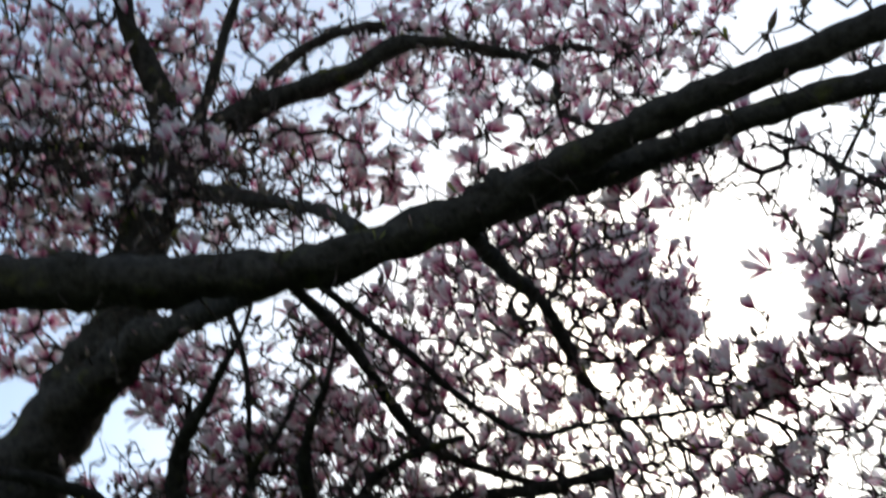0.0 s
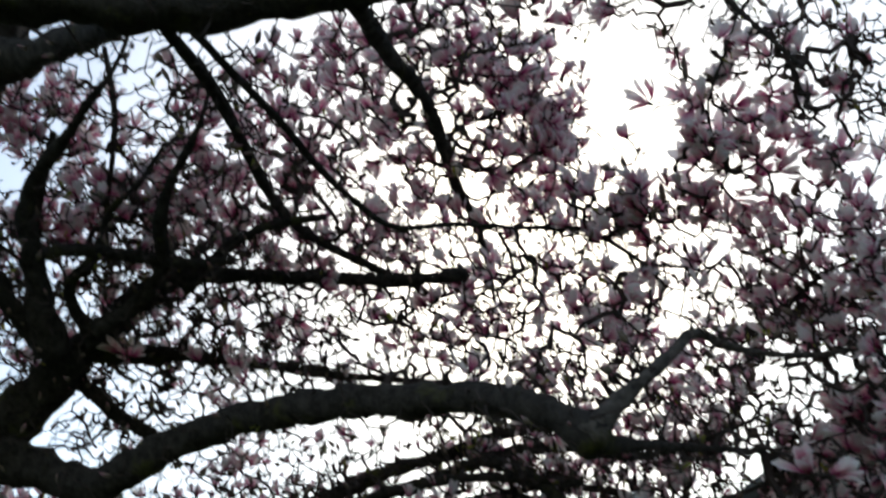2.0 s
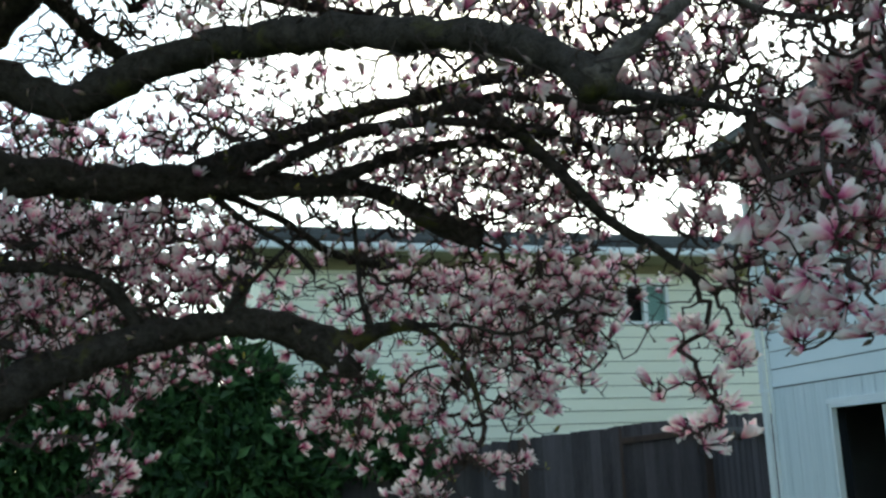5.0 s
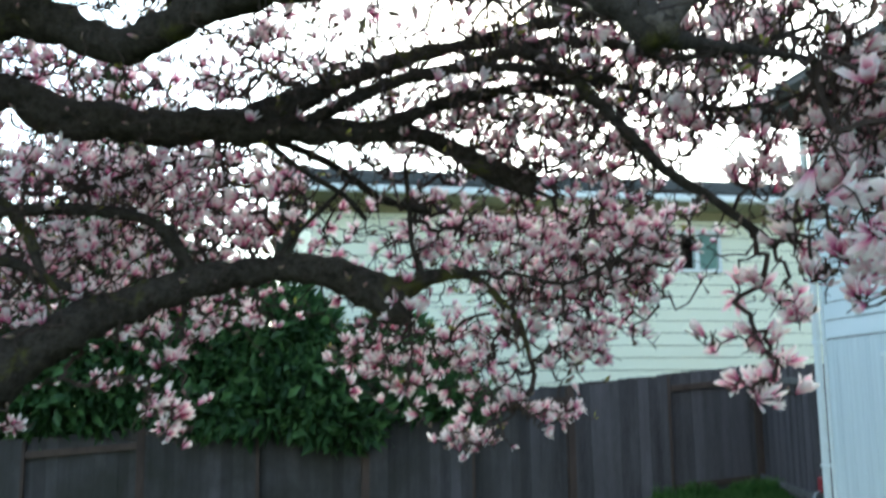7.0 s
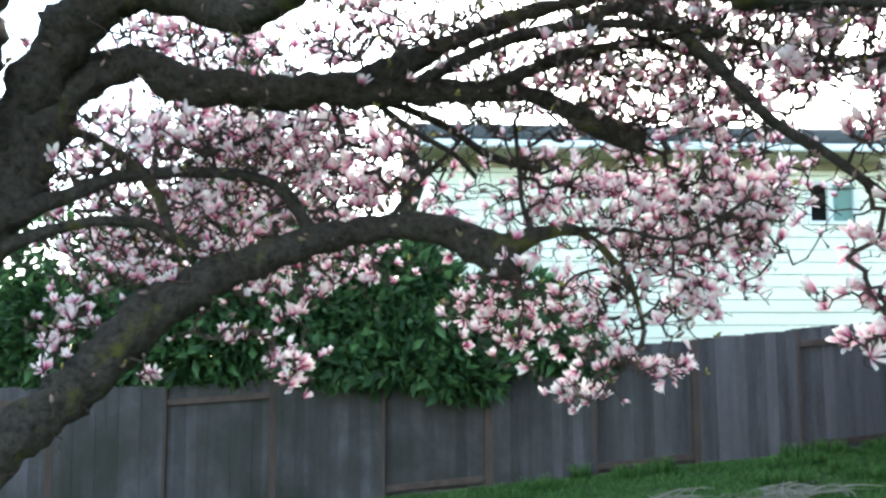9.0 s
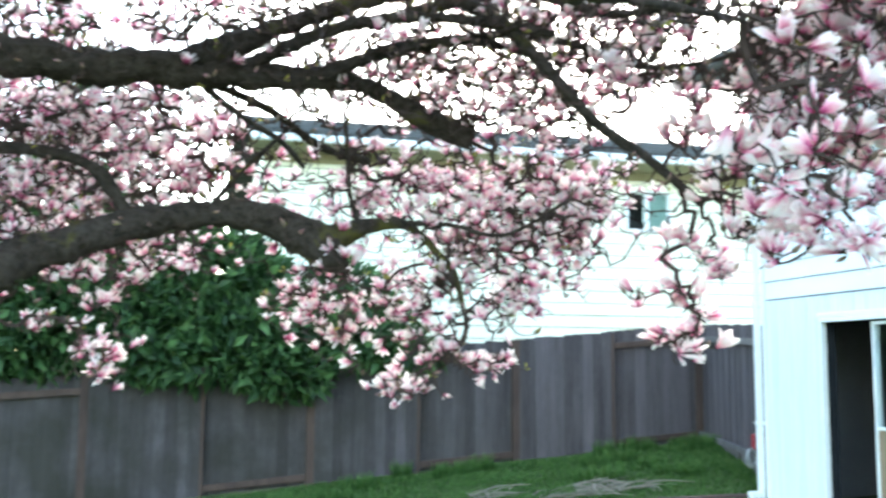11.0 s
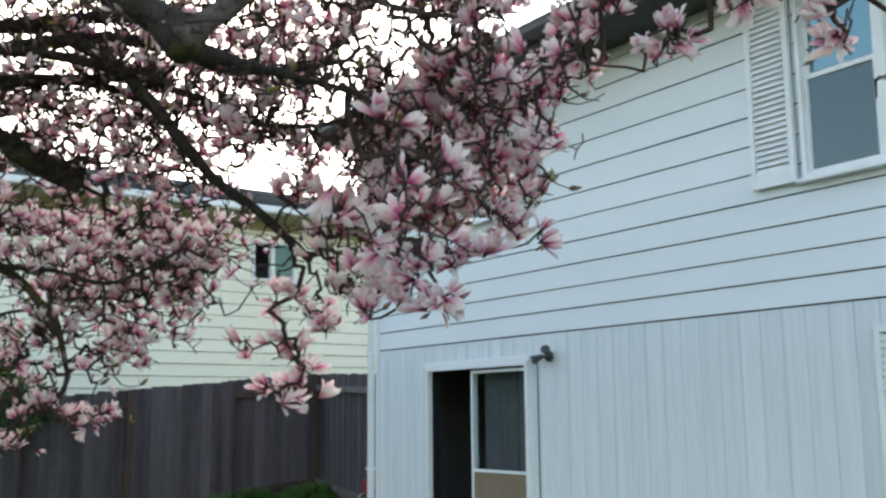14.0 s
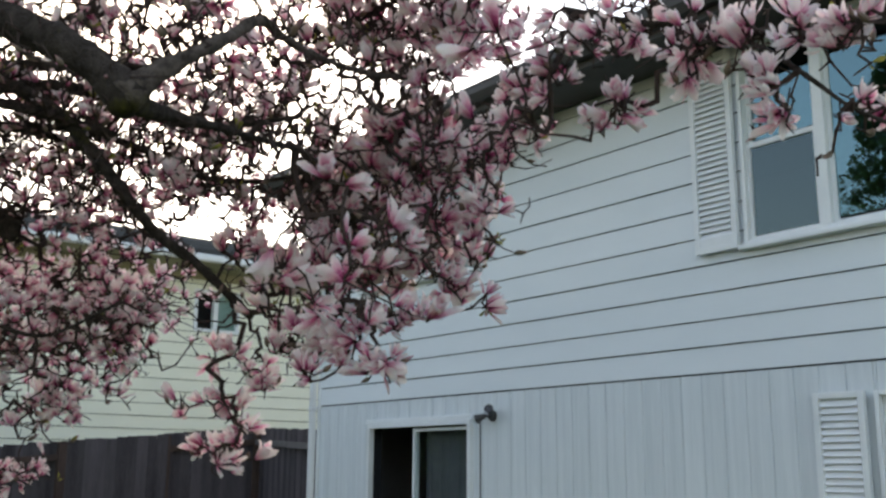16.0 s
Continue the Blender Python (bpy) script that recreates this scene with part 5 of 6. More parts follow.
bloom(0.48, 0.6, (1.81, 3.90, 1.84, 0.04, 0.05, 2), (1.97, 3.82, 1.86, 0.07, 0.06, 5), (2.03, 3.79, 1.77, 0.05, 0.05, 4), (1.98, 3.82, 1.65, 0.09, 0.05, 8),
      (1.89, 3.87, 1.65, 0.04, 0.03, 2), (2.07, 3.77, 1.64, 0.03, 0.02, 1), (2.02, 3.88, 2.05, 0.10, 0.08, 7), (2.05, 3.65, 1.94, 0.08, 0.06, 5),
      (2.06, 3.40, 2.03, 0.10, 0.08, 7), (2.04, 3.62, 2.21, 0.12, 0.09, 8), (1.86, 4.37, 2.26, 0.09, 0.08, 5), (1.73, 4.64, 2.26, 0.17, 0.14, 12),
      (1.87, 4.61, 2.13, 0.08, 0.08, 4))
bloom(0.8, 0.5, (2.23, 3.11, 2.35, 0.16, 0.12, 20), (2.35, 2.97, 2.50, 0.17, 0.15, 28), (2.37, 2.72, 2.38, 0.08, 0.12, 9), (2.24, 3.29, 2.55, 0.11, 0.11, 9),
      (2.15, 3.29, 2.32, 0.13, 0.09, 9), (2.16, 3.35, 2.51, 0.08, 0.12, 8), (1.94, 2.75, 2.08, 0.09, 0.06, 5), (1.89, 2.56, 1.90, 0.07, 0.04, 4),
      (1.74, 2.79, 1.89, 0.05, 0.04, 2), (1.92, 3.01, 2.03, 0.10, 0.07, 6), (1.89, 2.80, 1.97, 0.06, 0.05, 3), (2.03, 2.56, 2.07, 0.03, 0.03, 1),
      (2.17, 2.43, 2.11, 0.03, 0.03, 1), (2.20, 2.65, 2.20, 0.08, 0.05, 4))
bloom(0.8, 0.5, (2.19, 2.45, 2.43, 0.05, 0.05, 3), (2.11, 3.55, 2.37, 0.12, 0.10, 8))
bloom(0.8, 0.5, (2.26, 2.43, 2.66, 0.11, 0.09, 12), (2.33, 2.77, 2.71, 0.15, 0.09, 14), (2.27, 3.07, 2.76, 0.15, 0.11, 14), (2.23, 3.35, 2.77, 0.12, 0.09, 7),
      (2.32, 2.96, 2.90, 0.18, 0.08, 10), (2.14, 3.53, 3.08, 0.10, 0.06, 5), (1.99, 3.91, 2.95, 0.15, 0.10, 8), (1.96, 3.95, 3.17, 0.18, 0.10, 8),
      (1.56, 4.33, 3.22, 0.22, 0.12, 9), (1.24, 4.54, 3.22, 0.19, 0.11, 6), (2.09, 3.72, 2.99, 0.15, 0.09, 4))
bloom(0.8, 0.5, (2.36, 3.21, 3.37, 0.22, 0.12, 18), (2.27, 3.70, 3.27, 0.21, 0.15, 14), (2.06, 3.99, 3.42, 0.16, 0.19, 9), (2.46, 2.78, 3.24, 0.18, 0.10, 16),
      (1.84, 4.15, 3.55, 0.19, 0.14, 8), (1.79, 4.31, 3.22, 0.19, 0.11, 9), (2.24, 3.28, 3.11, 0.17, 0.12, 12), (2.29, 2.30, 2.81, 0.10, 0.09, 9),
      (2.13, 1.82, 2.59, 0.07, 0.06, 4), (2.11, 1.86, 2.55, 0.03, 0.03, 2), (2.31, 2.18, 2.99, 0.11, 0.08, 9), (2.24, 1.86, 2.86, 0.10, 0.07, 9),
      (2.15, 1.55, 2.72, 0.09, 0.06, 8), (2.14, 1.60, 2.64, 0.06, 0.05, 4))
bloom(0.8, 0.5, (2.05, 1.30, 2.48, 0.04, 0.04, 3), (2.09, 1.28, 2.41, 0.04, 0.02, 2), (2.08, 1.17, 2.57, 0.06, 0.04, 3), (2.12, 1.11, 2.57, 0.07, 0.04, 4),
      (2.20, 1.11, 2.38, 0.05, 0.04, 3), (2.15, 1.38, 2.68, 0.06, 0.05, 4), (1.54, 4.73, 2.37, 0.28, 0.20, 16), (2.32, 3.07, 2.88, 0.18, 0.11, 12))
bloom(0.35, 1.1, (-1.15, 2.91, 5.79, 0.58, 0.44, 26), (-0.38, 3.12, 5.50, 0.34, 0.34, 12), (-0.34, 2.99, 6.22, 0.37, 0.19, 12), (0.21, 3.07, 5.80, 0.29, 0.23, 8),
      (1.15, 2.87, 5.52, 0.42, 0.22, 12), (-0.28, 3.20, 4.90, 0.21, 0.10, 7), (-0.60, 3.62, 4.38, 0.67, 0.39, 13), (0.21, 3.72, 4.45, 0.47, 0.42, 18),
      (1.03, 3.60, 4.23, 0.34, 0.34, 16), (1.15, 3.61, 3.77, 0.49, 0.17, 16), (-0.02, 3.87, 4.07, 0.52, 0.15, 14), (1.66, 2.55, 4.16, 0.22, 0.13, 4))
bloom(0.35, 1.1, (-0.27, 3.95, 3.98, 0.65, 0.21, 24), (0.45, 3.84, 4.11, 0.52, 0.26, 20), (-0.56, 4.09, 3.70, 0.31, 0.15, 9), (0.96, 3.82, 3.99, 0.39, 0.31, 14),
      (-0.02, 4.29, 3.81, 0.54, 0.16, 10), (0.67, 4.57, 3.32, 0.55, 0.14, 10), (1.31, 4.38, 3.14, 0.67, 0.19, 24), (1.43, 4.41, 2.93, 0.54, 0.19, 16),
      (1.95, 3.86, 3.19, 0.26, 0.21, 9), (0.81, 4.69, 2.94, 0.55, 0.17, 14), (-0.36, 4.81, 3.09, 0.56, 0.11, 14), (0.51, 4.32, 3.67, 0.81, 0.08, 10),
      (1.34, 3.99, 3.72, 0.40, 0.18, 12))
bloom(0.35, 1.1, (-0.45, 4.97, 2.70, 0.42, 0.17, 26), (0.06, 5.10, 2.66, 0.29, 0.23, 14), (1.12, 4.72, 2.78, 0.55, 0.17, 14), (1.70, 4.31, 2.74, 0.47, 0.18, 20),
      (0.66, 5.19, 2.47, 0.29, 0.18, 9), (-0.08, 4.69, 3.32, 0.41, 0.14, 6), (0.44, 4.62, 3.43, 0.28, 0.11, 5), (1.66, 4.12, 3.30, 0.53, 0.16, 12),
      (-0.61, 5.05, 2.16, 0.28, 0.22, 9), (-0.58, 4.85, 3.10, 0.22, 0.11, 6), (2.17, 3.59, 2.32, 0.24, 0.24, 14))
bloom(0.35, 1.1, (-1.18, 4.87, 2.40, 0.42, 0.17, 14), (0.26, 5.00, 3.26, 0.58, 0.15, 9), (-0.15, 5.04, 2.76, 0.29, 0.11, 9), (1.64, 4.36, 3.01, 0.54, 0.22, 18),
      (1.11, 4.92, 2.78, 0.34, 0.11, 7), (-0.82, 5.09, 2.12, 0.29, 0.11, 9))
bloom(0.35, 1.1, (0.98, 4.67, 3.03, 0.55, 0.17, 12), (1.39, 4.65, 2.74, 0.33, 0.11, 7))
bloom(0.35, 1.1, (-0.55, 4.78, 2.94, 0.22, 0.17, 14), (-0.40, 4.98, 2.65, 0.34, 0.17, 14), (-0.53, 5.03, 2.29, 0.25, 0.20, 14), (-0.16, 4.93, 2.86, 0.28, 0.14, 10),
      (2.18, 3.52, 2.90, 0.10, 0.27, 16), (2.25, 3.48, 2.53, 0.14, 0.19, 14))
bloom(0.35, 1.1, (2.30, 3.58, 2.67, 0.11, 0.17, 16), (2.31, 3.53, 2.40, 0.09, 0.12, 10), (2.28, 3.83, 2.69, 0.10, 0.15, 8))
bloom(0.35, 1.1, (-0.87, 3.90, 4.23, 0.32, 0.22, 12), (-0.84, 4.03, 3.84, 0.16, 0.16, 10), (-0.75, 3.82, 4.55, 0.39, 0.19, 9), (-0.38, 3.95, 4.10, 0.32, 0.11, 10),
      (-0.84, 4.26, 3.63, 0.19, 0.16, 10), (-0.20, 4.30, 3.71, 0.32, 0.11, 8))
bloom(0.35, 1.1, (-1.22, 2.86, 5.02, 0.31, 0.15, 26), (-1.28, 2.69, 5.40, 0.27, 0.22, 20), (-0.49, 2.93, 5.13, 0.31, 0.15, 14), (-1.00, 3.01, 4.82, 0.38, 0.10, 16),
      (-0.20, 3.04, 5.06, 0.23, 0.13, 10), (-0.43, 2.91, 5.54, 0.25, 0.17, 10))
bloom(0.1, 2.4, (-0.49, 4.08, 3.84, 0.31, 0.21, 22), (-0.52, 4.21, 3.59, 0.21, 0.15, 14), (-0.29, 4.28, 3.49, 0.26, 0.13, 10), (-0.51, 4.34, 3.31, 0.15, 0.10, 8),
      (0.53, 4.30, 3.59, 0.53, 0.16, 14))
bloom(0.1, 2.4, (-1.28, 2.85, 5.01, 0.23, 0.13, 14), (-1.05, 2.78, 5.01, 0.23, 0.13, 12), (-0.62, 2.85, 4.91, 0.22, 0.15, 14), (-0.29, 2.91, 5.04, 0.20, 0.15, 8),
      (-0.83, 2.97, 4.76, 0.20, 0.07, 8), (0.70, 3.11, 4.62, 0.20, 0.12, 10), (1.29, 2.63, 4.72, 0.24, 0.12, 10), (-1.20, 2.71, 5.54, 0.33, 0.25, 12),
      (1.76, 2.37, 4.10, 0.13, 0.18, 6))
bloom(0.1, 2.4, (1.58, 4.30, 3.15, 0.48, 0.32, 24), (2.08, 3.75, 3.11, 0.25, 0.15, 10), (2.31, 3.33, 2.92, 0.28, 0.12, 12), (2.41, 2.96, 2.66, 0.22, 0.13, 12))
bloom(0.1, 2.4, (0.86, 4.62, 2.96, 0.54, 0.16, 14), (1.77, 4.14, 2.86, 0.46, 0.21, 18), (-0.58, 4.78, 2.92, 0.41, 0.11, 8))
bloom(0.68, 0.7, (-1.37, 3.96, 4.19, 0.22, 0.25, 16), (-1.19, 4.16, 3.94, 0.28, 0.17, 12))
bloom(0.1, 2.4, (2.08, 2.31, 3.97, 0.18, 0.15, 16), (2.12, 2.30, 3.78, 0.11, 0.13, 10), (2.09, 2.42, 3.67, 0.13, 0.06, 6))
bloom(0.1, 2.4, (-1.03, 2.93, 5.00, 0.39, 0.15, 18), (-0.50, 2.98, 4.94, 0.30, 0.13, 12), (-1.20, 4.04, 3.69, 0.26, 0.21, 14), (-0.96, 3.84, 3.95, 0.26, 0.15, 10),
      (-0.82, 3.97, 3.79, 0.21, 0.15, 8), (-0.33, 3.74, 4.08, 0.25, 0.15, 8), (1.87, 2.91, 3.42, 0.18, 0.18, 8))
bloom(0.68, 0.7, (-1.23, 4.06, 3.86, 0.24, 0.16, 6), (-1.20, 4.28, 3.67, 0.25, 0.14, 6))
bloom(0.1, 2.4, (-0.11, 4.58, 3.17, 0.81, 0.13, 16), (1.14, 4.07, 3.69, 0.66, 0.13, 16), (0.68, 4.67, 3.04, 0.69, 0.14, 12), (1.95, 3.82, 3.29, 0.26, 0.21, 10),
      (0.23, 4.09, 3.74, 0.52, 0.10, 10))
bloom(0.35, 1.1, (1.51, 4.15, 3.32, 0.53, 0.18, 22), (2.41, 3.05, 3.33, 0.21, 0.09, 10), (2.01, 3.96, 3.53, 0.32, 0.11, 12), (1.44, 4.56, 2.83, 0.33, 0.17, 12))
bloom(1.0, 0.8, (0.74, 5.01, 2.12, 0.34, 0.22, 14), (1.01, 4.98, 1.91, 0.28, 0.17, 10), (0.54, 5.11, 2.29, 0.23, 0.14, 6), (1.24, 4.89, 2.30, 0.28, 0.17, 10))
bloom(0.1, 2.4, (-0.57, 2.64, 4.43, 0.18, 0.11, 12), (-0.30, 2.62, 4.49, 0.18, 0.09, 6), (-0.98, 2.55, 4.81, 0.26, 0.12, 10))
bloom(0.1, 2.4, (-0.45, 3.79, 4.05, 0.38, 0.20, 16), (0.25, 3.88, 4.10, 0.39, 0.15, 10), (0.47, 4.61, 3.04, 0.54, 0.11, 10), (0.19, 4.43, 3.30, 0.53, 0.11, 10),
      (-0.40, 4.33, 3.28, 0.26, 0.15, 8))
bloom(0.35, 1.1, (1.52, 4.47, 3.04, 0.41, 0.33, 24), (1.98, 4.24, 2.86, 0.40, 0.22, 16), (2.20, 3.85, 3.00, 0.31, 0.21, 12), (1.60, 4.40, 3.45, 0.42, 0.20, 12))
bloom(0.8, 0.8, (-0.93, 6.15, 2.99, 0.67, 0.25, 60), (-0.15, 6.36, 2.82, 0.40, 0.29, 30), (-1.47, 6.03, 2.54, 0.45, 0.28, 30), (-0.86, 6.25, 2.56, 0.57, 0.18, 30),
      (-1.19, 5.97, 3.48, 0.71, 0.21, 28), (0.33, 6.32, 3.71, 0.74, 0.22, 18), (1.67, 5.85, 3.13, 0.70, 0.21, 24))
bloom(0.8, 0.8, (-0.73, 6.12, 2.87, 0.45, 0.21, 34), (-0.26, 6.30, 2.70, 0.42, 0.18, 30), (-0.84, 6.18, 2.49, 0.31, 0.17, 22), (-0.42, 6.44, 2.38, 0.54, 0.14, 26),
      (1.71, 5.83, 2.31, 0.51, 0.27, 30), (1.21, 5.90, 2.61, 0.51, 0.20, 20), (2.10, 5.44, 2.57, 0.39, 0.20, 20))
bloom(0.8, 0.8, (-1.63, 6.15, 2.34, 0.28, 0.16, 22), (-1.35, 6.24, 2.16, 0.32, 0.14, 18), (-1.67, 5.92, 2.98, 0.21, 0.21, 14))
bloom(0.8, 0.8, (-0.25, 6.38, 2.31, 0.50, 0.12, 30), (-0.85, 6.35, 2.18, 0.35, 0.14, 18))
bloom(0.8, 0.8, (-1.44, 6.01, 2.85, 0.49, 0.21, 26), (-0.72, 6.12, 2.91, 0.52, 0.21, 26), (-0.23, 6.19, 3.19, 0.42, 0.14, 18))
bloom(0.8, 0.8, (0.03, 6.12, 2.99, 0.28, 0.21, 22), (-0.02, 6.18, 2.70, 0.21, 0.14, 12))
bloom(0.8, 0.8, (-1.21, 6.28, 2.57, 0.35, 0.25, 24), (-1.19, 6.10, 2.97, 0.28, 0.17, 14))
bloom(0.8, 0.8, (-0.50, 4.95, 4.98, 0.67, 0.54, 24), (0.63, 5.14, 5.02, 0.77, 0.52, 40), (1.60, 4.87, 4.72, 0.51, 0.51, 26), (-0.00, 5.64, 4.47, 0.71, 0.21, 16),
      (1.87, 5.62, 3.51, 0.90, 0.31, 30), (-0.28, 6.17, 3.47, 0.79, 0.18, 24))
bloom(0.8, 0.8, (-1.40, 3.59, 6.75, 0.79, 0.57, 40), (0.46, 3.71, 6.80, 0.79, 0.36, 26), (1.61, 3.56, 6.41, 0.56, 0.31, 20), (1.53, 4.25, 5.21, 0.39, 0.33, 24),
      (-0.46, 4.88, 5.06, 0.88, 0.44, 14))

bloom(0.15, 2.0, (0.45, 3.90, 3.55, 0.55, 0.20, 16), (1.05, 3.85, 3.45, 0.45, 0.20, 9), (1.50, 3.60, 3.40, 0.35, 0.18, 5), (0.20, 4.20, 3.55, 0.50, 0.14, 12),
      (-0.35, 3.90, 3.75, 0.45, 0.16, 14), (2.15, 3.25, 3.40, 0.30, 0.16, 12), (1.70, 3.35, 3.75, 0.30, 0.16, 10), (0.75, 4.45, 2.90, 0.50, 0.14, 12),
      (-0.25, 4.20, 4.30, 0.45, 0.28, 16), (0.90, 4.75, 2.92, 0.50, 0.18, 18), (0.30, 4.70, 3.00, 0.40, 0.14, 12))

bloom(0.15, 3.0, (-0.29, 3.54, 3.86, 0.22, 0.22, 6), (-0.52, 3.66, 3.81, 0.22, 0.16, 4), (-0.89, 3.57, 3.83, 0.20, 0.20, 3), (-1.04, 3.71, 3.53, 0.20, 0.16, 10), (-0.61, 3.94, 3.47, 0.25, 0.14, 12), (0.01, 3.61, 3.75, 0.25, 0.12, 12), (-0.10, 3.92, 3.61, 0.30, 0.14, 12), (0.21, 3.97, 3.51, 0.30, 0.12, 10), (-0.37, 3.75, 3.69, 0.25, 0.12, 14))

bloom(0.8, 0.8, (-1.19, 6.12, 2.88, 0.35, 0.20, 26), (-0.92, 6.20, 2.67, 0.35, 0.20, 26), (-1.19, 6.20, 2.40, 0.35, 0.20, 24), (-0.68, 6.19, 2.88, 0.30, 0.16, 18), (-0.51, 6.26, 2.59, 0.30, 0.16, 16))

bloom(0.3, 2.4, (-1.03, 2.82, 5.11, 0.25, 0.20, 14), (-0.80, 3.00, 5.01, 0.25, 0.20, 14), (-1.18, 3.01, 4.90, 0.20, 0.20, 10), (-0.55, 2.85, 5.19, 0.25, 0.16, 10), (-0.64, 3.09, 4.96, 0.20, 0.14, 9))

bloom(0.35, 2.4, (2.03, 3.12, 3.19, 0.16, 0.12, 9), (2.04, 3.31, 3.06, 0.18, 0.12, 9), (2.14, 3.12, 3.06, 0.14, 0.12, 8), (2.15, 2.95, 3.12, 0.16, 0.10, 8), (2.00, 3.49, 2.99, 0.16, 0.10, 7), (1.86, 3.74, 2.80, 0.18, 0.12, 8), (1.95, 3.72, 2.71, 0.14, 0.08, 5), (2.11, 3.49, 2.80, 0.16, 0.10, 7), (2.17, 3.49, 2.69, 0.12, 0.08, 7), (0.93, 3.22, 3.00, 0.22, 0.16, 14), (1.13, 3.36, 3.07, 0.20, 0.14, 10), (2.17, 3.17, 2.91, 0.20, 0.08, 7))
bloom(0.05, 1.6, (2.13, 2.67, 2.63, 0.22, 0.16, 10), (2.07, 2.78, 2.42, 0.22, 0.16, 12), (1.94, 2.80, 2.20, 0.20, 0.14, 8), (2.09, 2.40, 2.69, 0.20, 0.14, 8))

bloom(0.75, 0.9, (2.08, 5.57, 2.41, 0.30, 0.18, 13), (2.28, 5.37, 2.49, 0.28, 0.20, 13), (2.15, 5.57, 2.18, 0.25, 0.14, 9), (1.93, 5.76, 2.12, 0.28, 0.14, 10), (1.73, 5.79, 2.38, 0.25, 0.16, 8))

bloom(0.75, 1.2, (1.01, 2.61, 4.31, 0.16, 0.10, 7), (1.11, 2.54, 4.33, 0.12, 0.08, 4), (0.86, 2.75, 4.37, 0.16, 0.10, 6), (0.69, 2.80, 4.37, 0.16, 0.12, 7), (0.53, 3.02, 4.30, 0.16, 0.18, 8), (0.60, 3.15, 4.13, 0.16, 0.14, 6), (0.43, 2.52, 4.68, 0.14, 0.12, 4), (0.66, 2.47, 4.67, 0.16, 0.10, 5), (0.81, 2.42, 4.67, 0.14, 0.10, 4))

# openings in the crown through which the sky shows: from, to, width at the far end
GAPS = [((-0.64, 2.04, 3.08), (-1.73, 5.48, 5.6), 0.26), ((-0.52, 2.09, 3.06), (-1.41, 5.61, 5.54), 0.16), ((-0.31, 2.08, 3.13), (-0.84, 5.59, 5.73), 0.12), ((-0.7, 1.95, 3.17), (-1.9, 5.24, 5.83), 0.16), ((1.27, 2.70, 2.26), (3.29, 6.57, 3.35), 0.18), ((1.41, 2.56, 2.46), (3.63, 6.21, 3.86), 0.17), ((1.30, 2.63, 2.43), (3.36, 6.40, 3.78), 0.12), ((1.43, 2.62, 2.26), (3.68, 6.36, 3.34), 0.11), ((1.09, 2.01, 3.50), (2.83, 5.09, 6.29), 0.29), ((1.09, 2.14, 3.35), (2.84, 5.40, 5.91), 0.29), ((1.04, 2.21, 3.29), (2.70, 5.58, 5.77), 0.21), ((1.56, 2.39, 2.67), (3.75, 5.96, 4.32), 0.19), ((1.71, 2.29, 2.67), (4.13, 5.71, 4.32), 0.13), ((1.62, 2.39, 2.60), (3.89, 5.95, 4.14), 0.13), ((1.57, 2.35, 2.65), (3.82, 5.89, 4.29), 0.19), ((1.68, 2.28, 2.65), (4.09, 5.70, 4.29), 0.13), ((1.49, 2.46, 2.51), (3.61, 6.16, 3.94), 0.13), ((1.31, 2.72, 2.27), (3.19, 6.67, 3.34), 0.17), ((1.49, 2.49, 2.53), (3.59, 6.22, 3.94), 0.13), ((1.44, 2.45, 2.57), (3.68, 6.01, 4.17), 0.13), ((-0.02, 3.03, 2.26), (-0.02, 7.40, 3.34), 0.09), ((-0.06, 1.77, 4.03), (-0.05, 4.49, 7.62), 0.15), ((-0.23, 1.69, 4.09), (-0.47, 4.29, 7.76), 0.11)]


def in_gap(p):
    for a, b, wide in GAPS:
        a, b = np.array(a), np.array(b)
        u = np.dot(p - a, b - a) / np.dot(b - a, b - a)
        if 0 < u < 1 and np.linalg.norm(p - a - (b - a) * u) < wide * (0.45 + 0.55 * u):
            return True
    return False


grow_rng = np.random.default_rng(12)
tips = []              # place, flower or bud
for x, y, z, rh, rv, n, open_share, bare_share in blossom:
    opened = max(1, round(n * FLOWERS * open_share))
    for i in range(opened + int(n * BARE * bare_share)):
        d = np.clip(grow_rng.normal(size=3) * 0.52, -1.35, 1.35)
        is_flower = i < opened
        grow = 1.12 if is_flower else 1.35
        spot = np.array((x, y, z)) + d * np.array((rh, min(rh, 0.4), rv)) * grow
        if not in_gap(spot) or (not is_flower and i % 2):
            tips.append((spot, is_flower))

# short spurs all along the limbs
for p in skeleton:
    for _ in range(SPURS):
        d = grow_rng.normal(size=3)
        d *= grow_rng.uniform(0.05, 0.22) / np.linalg.norm(d)
        tips.append((np.array(p) + d, False))

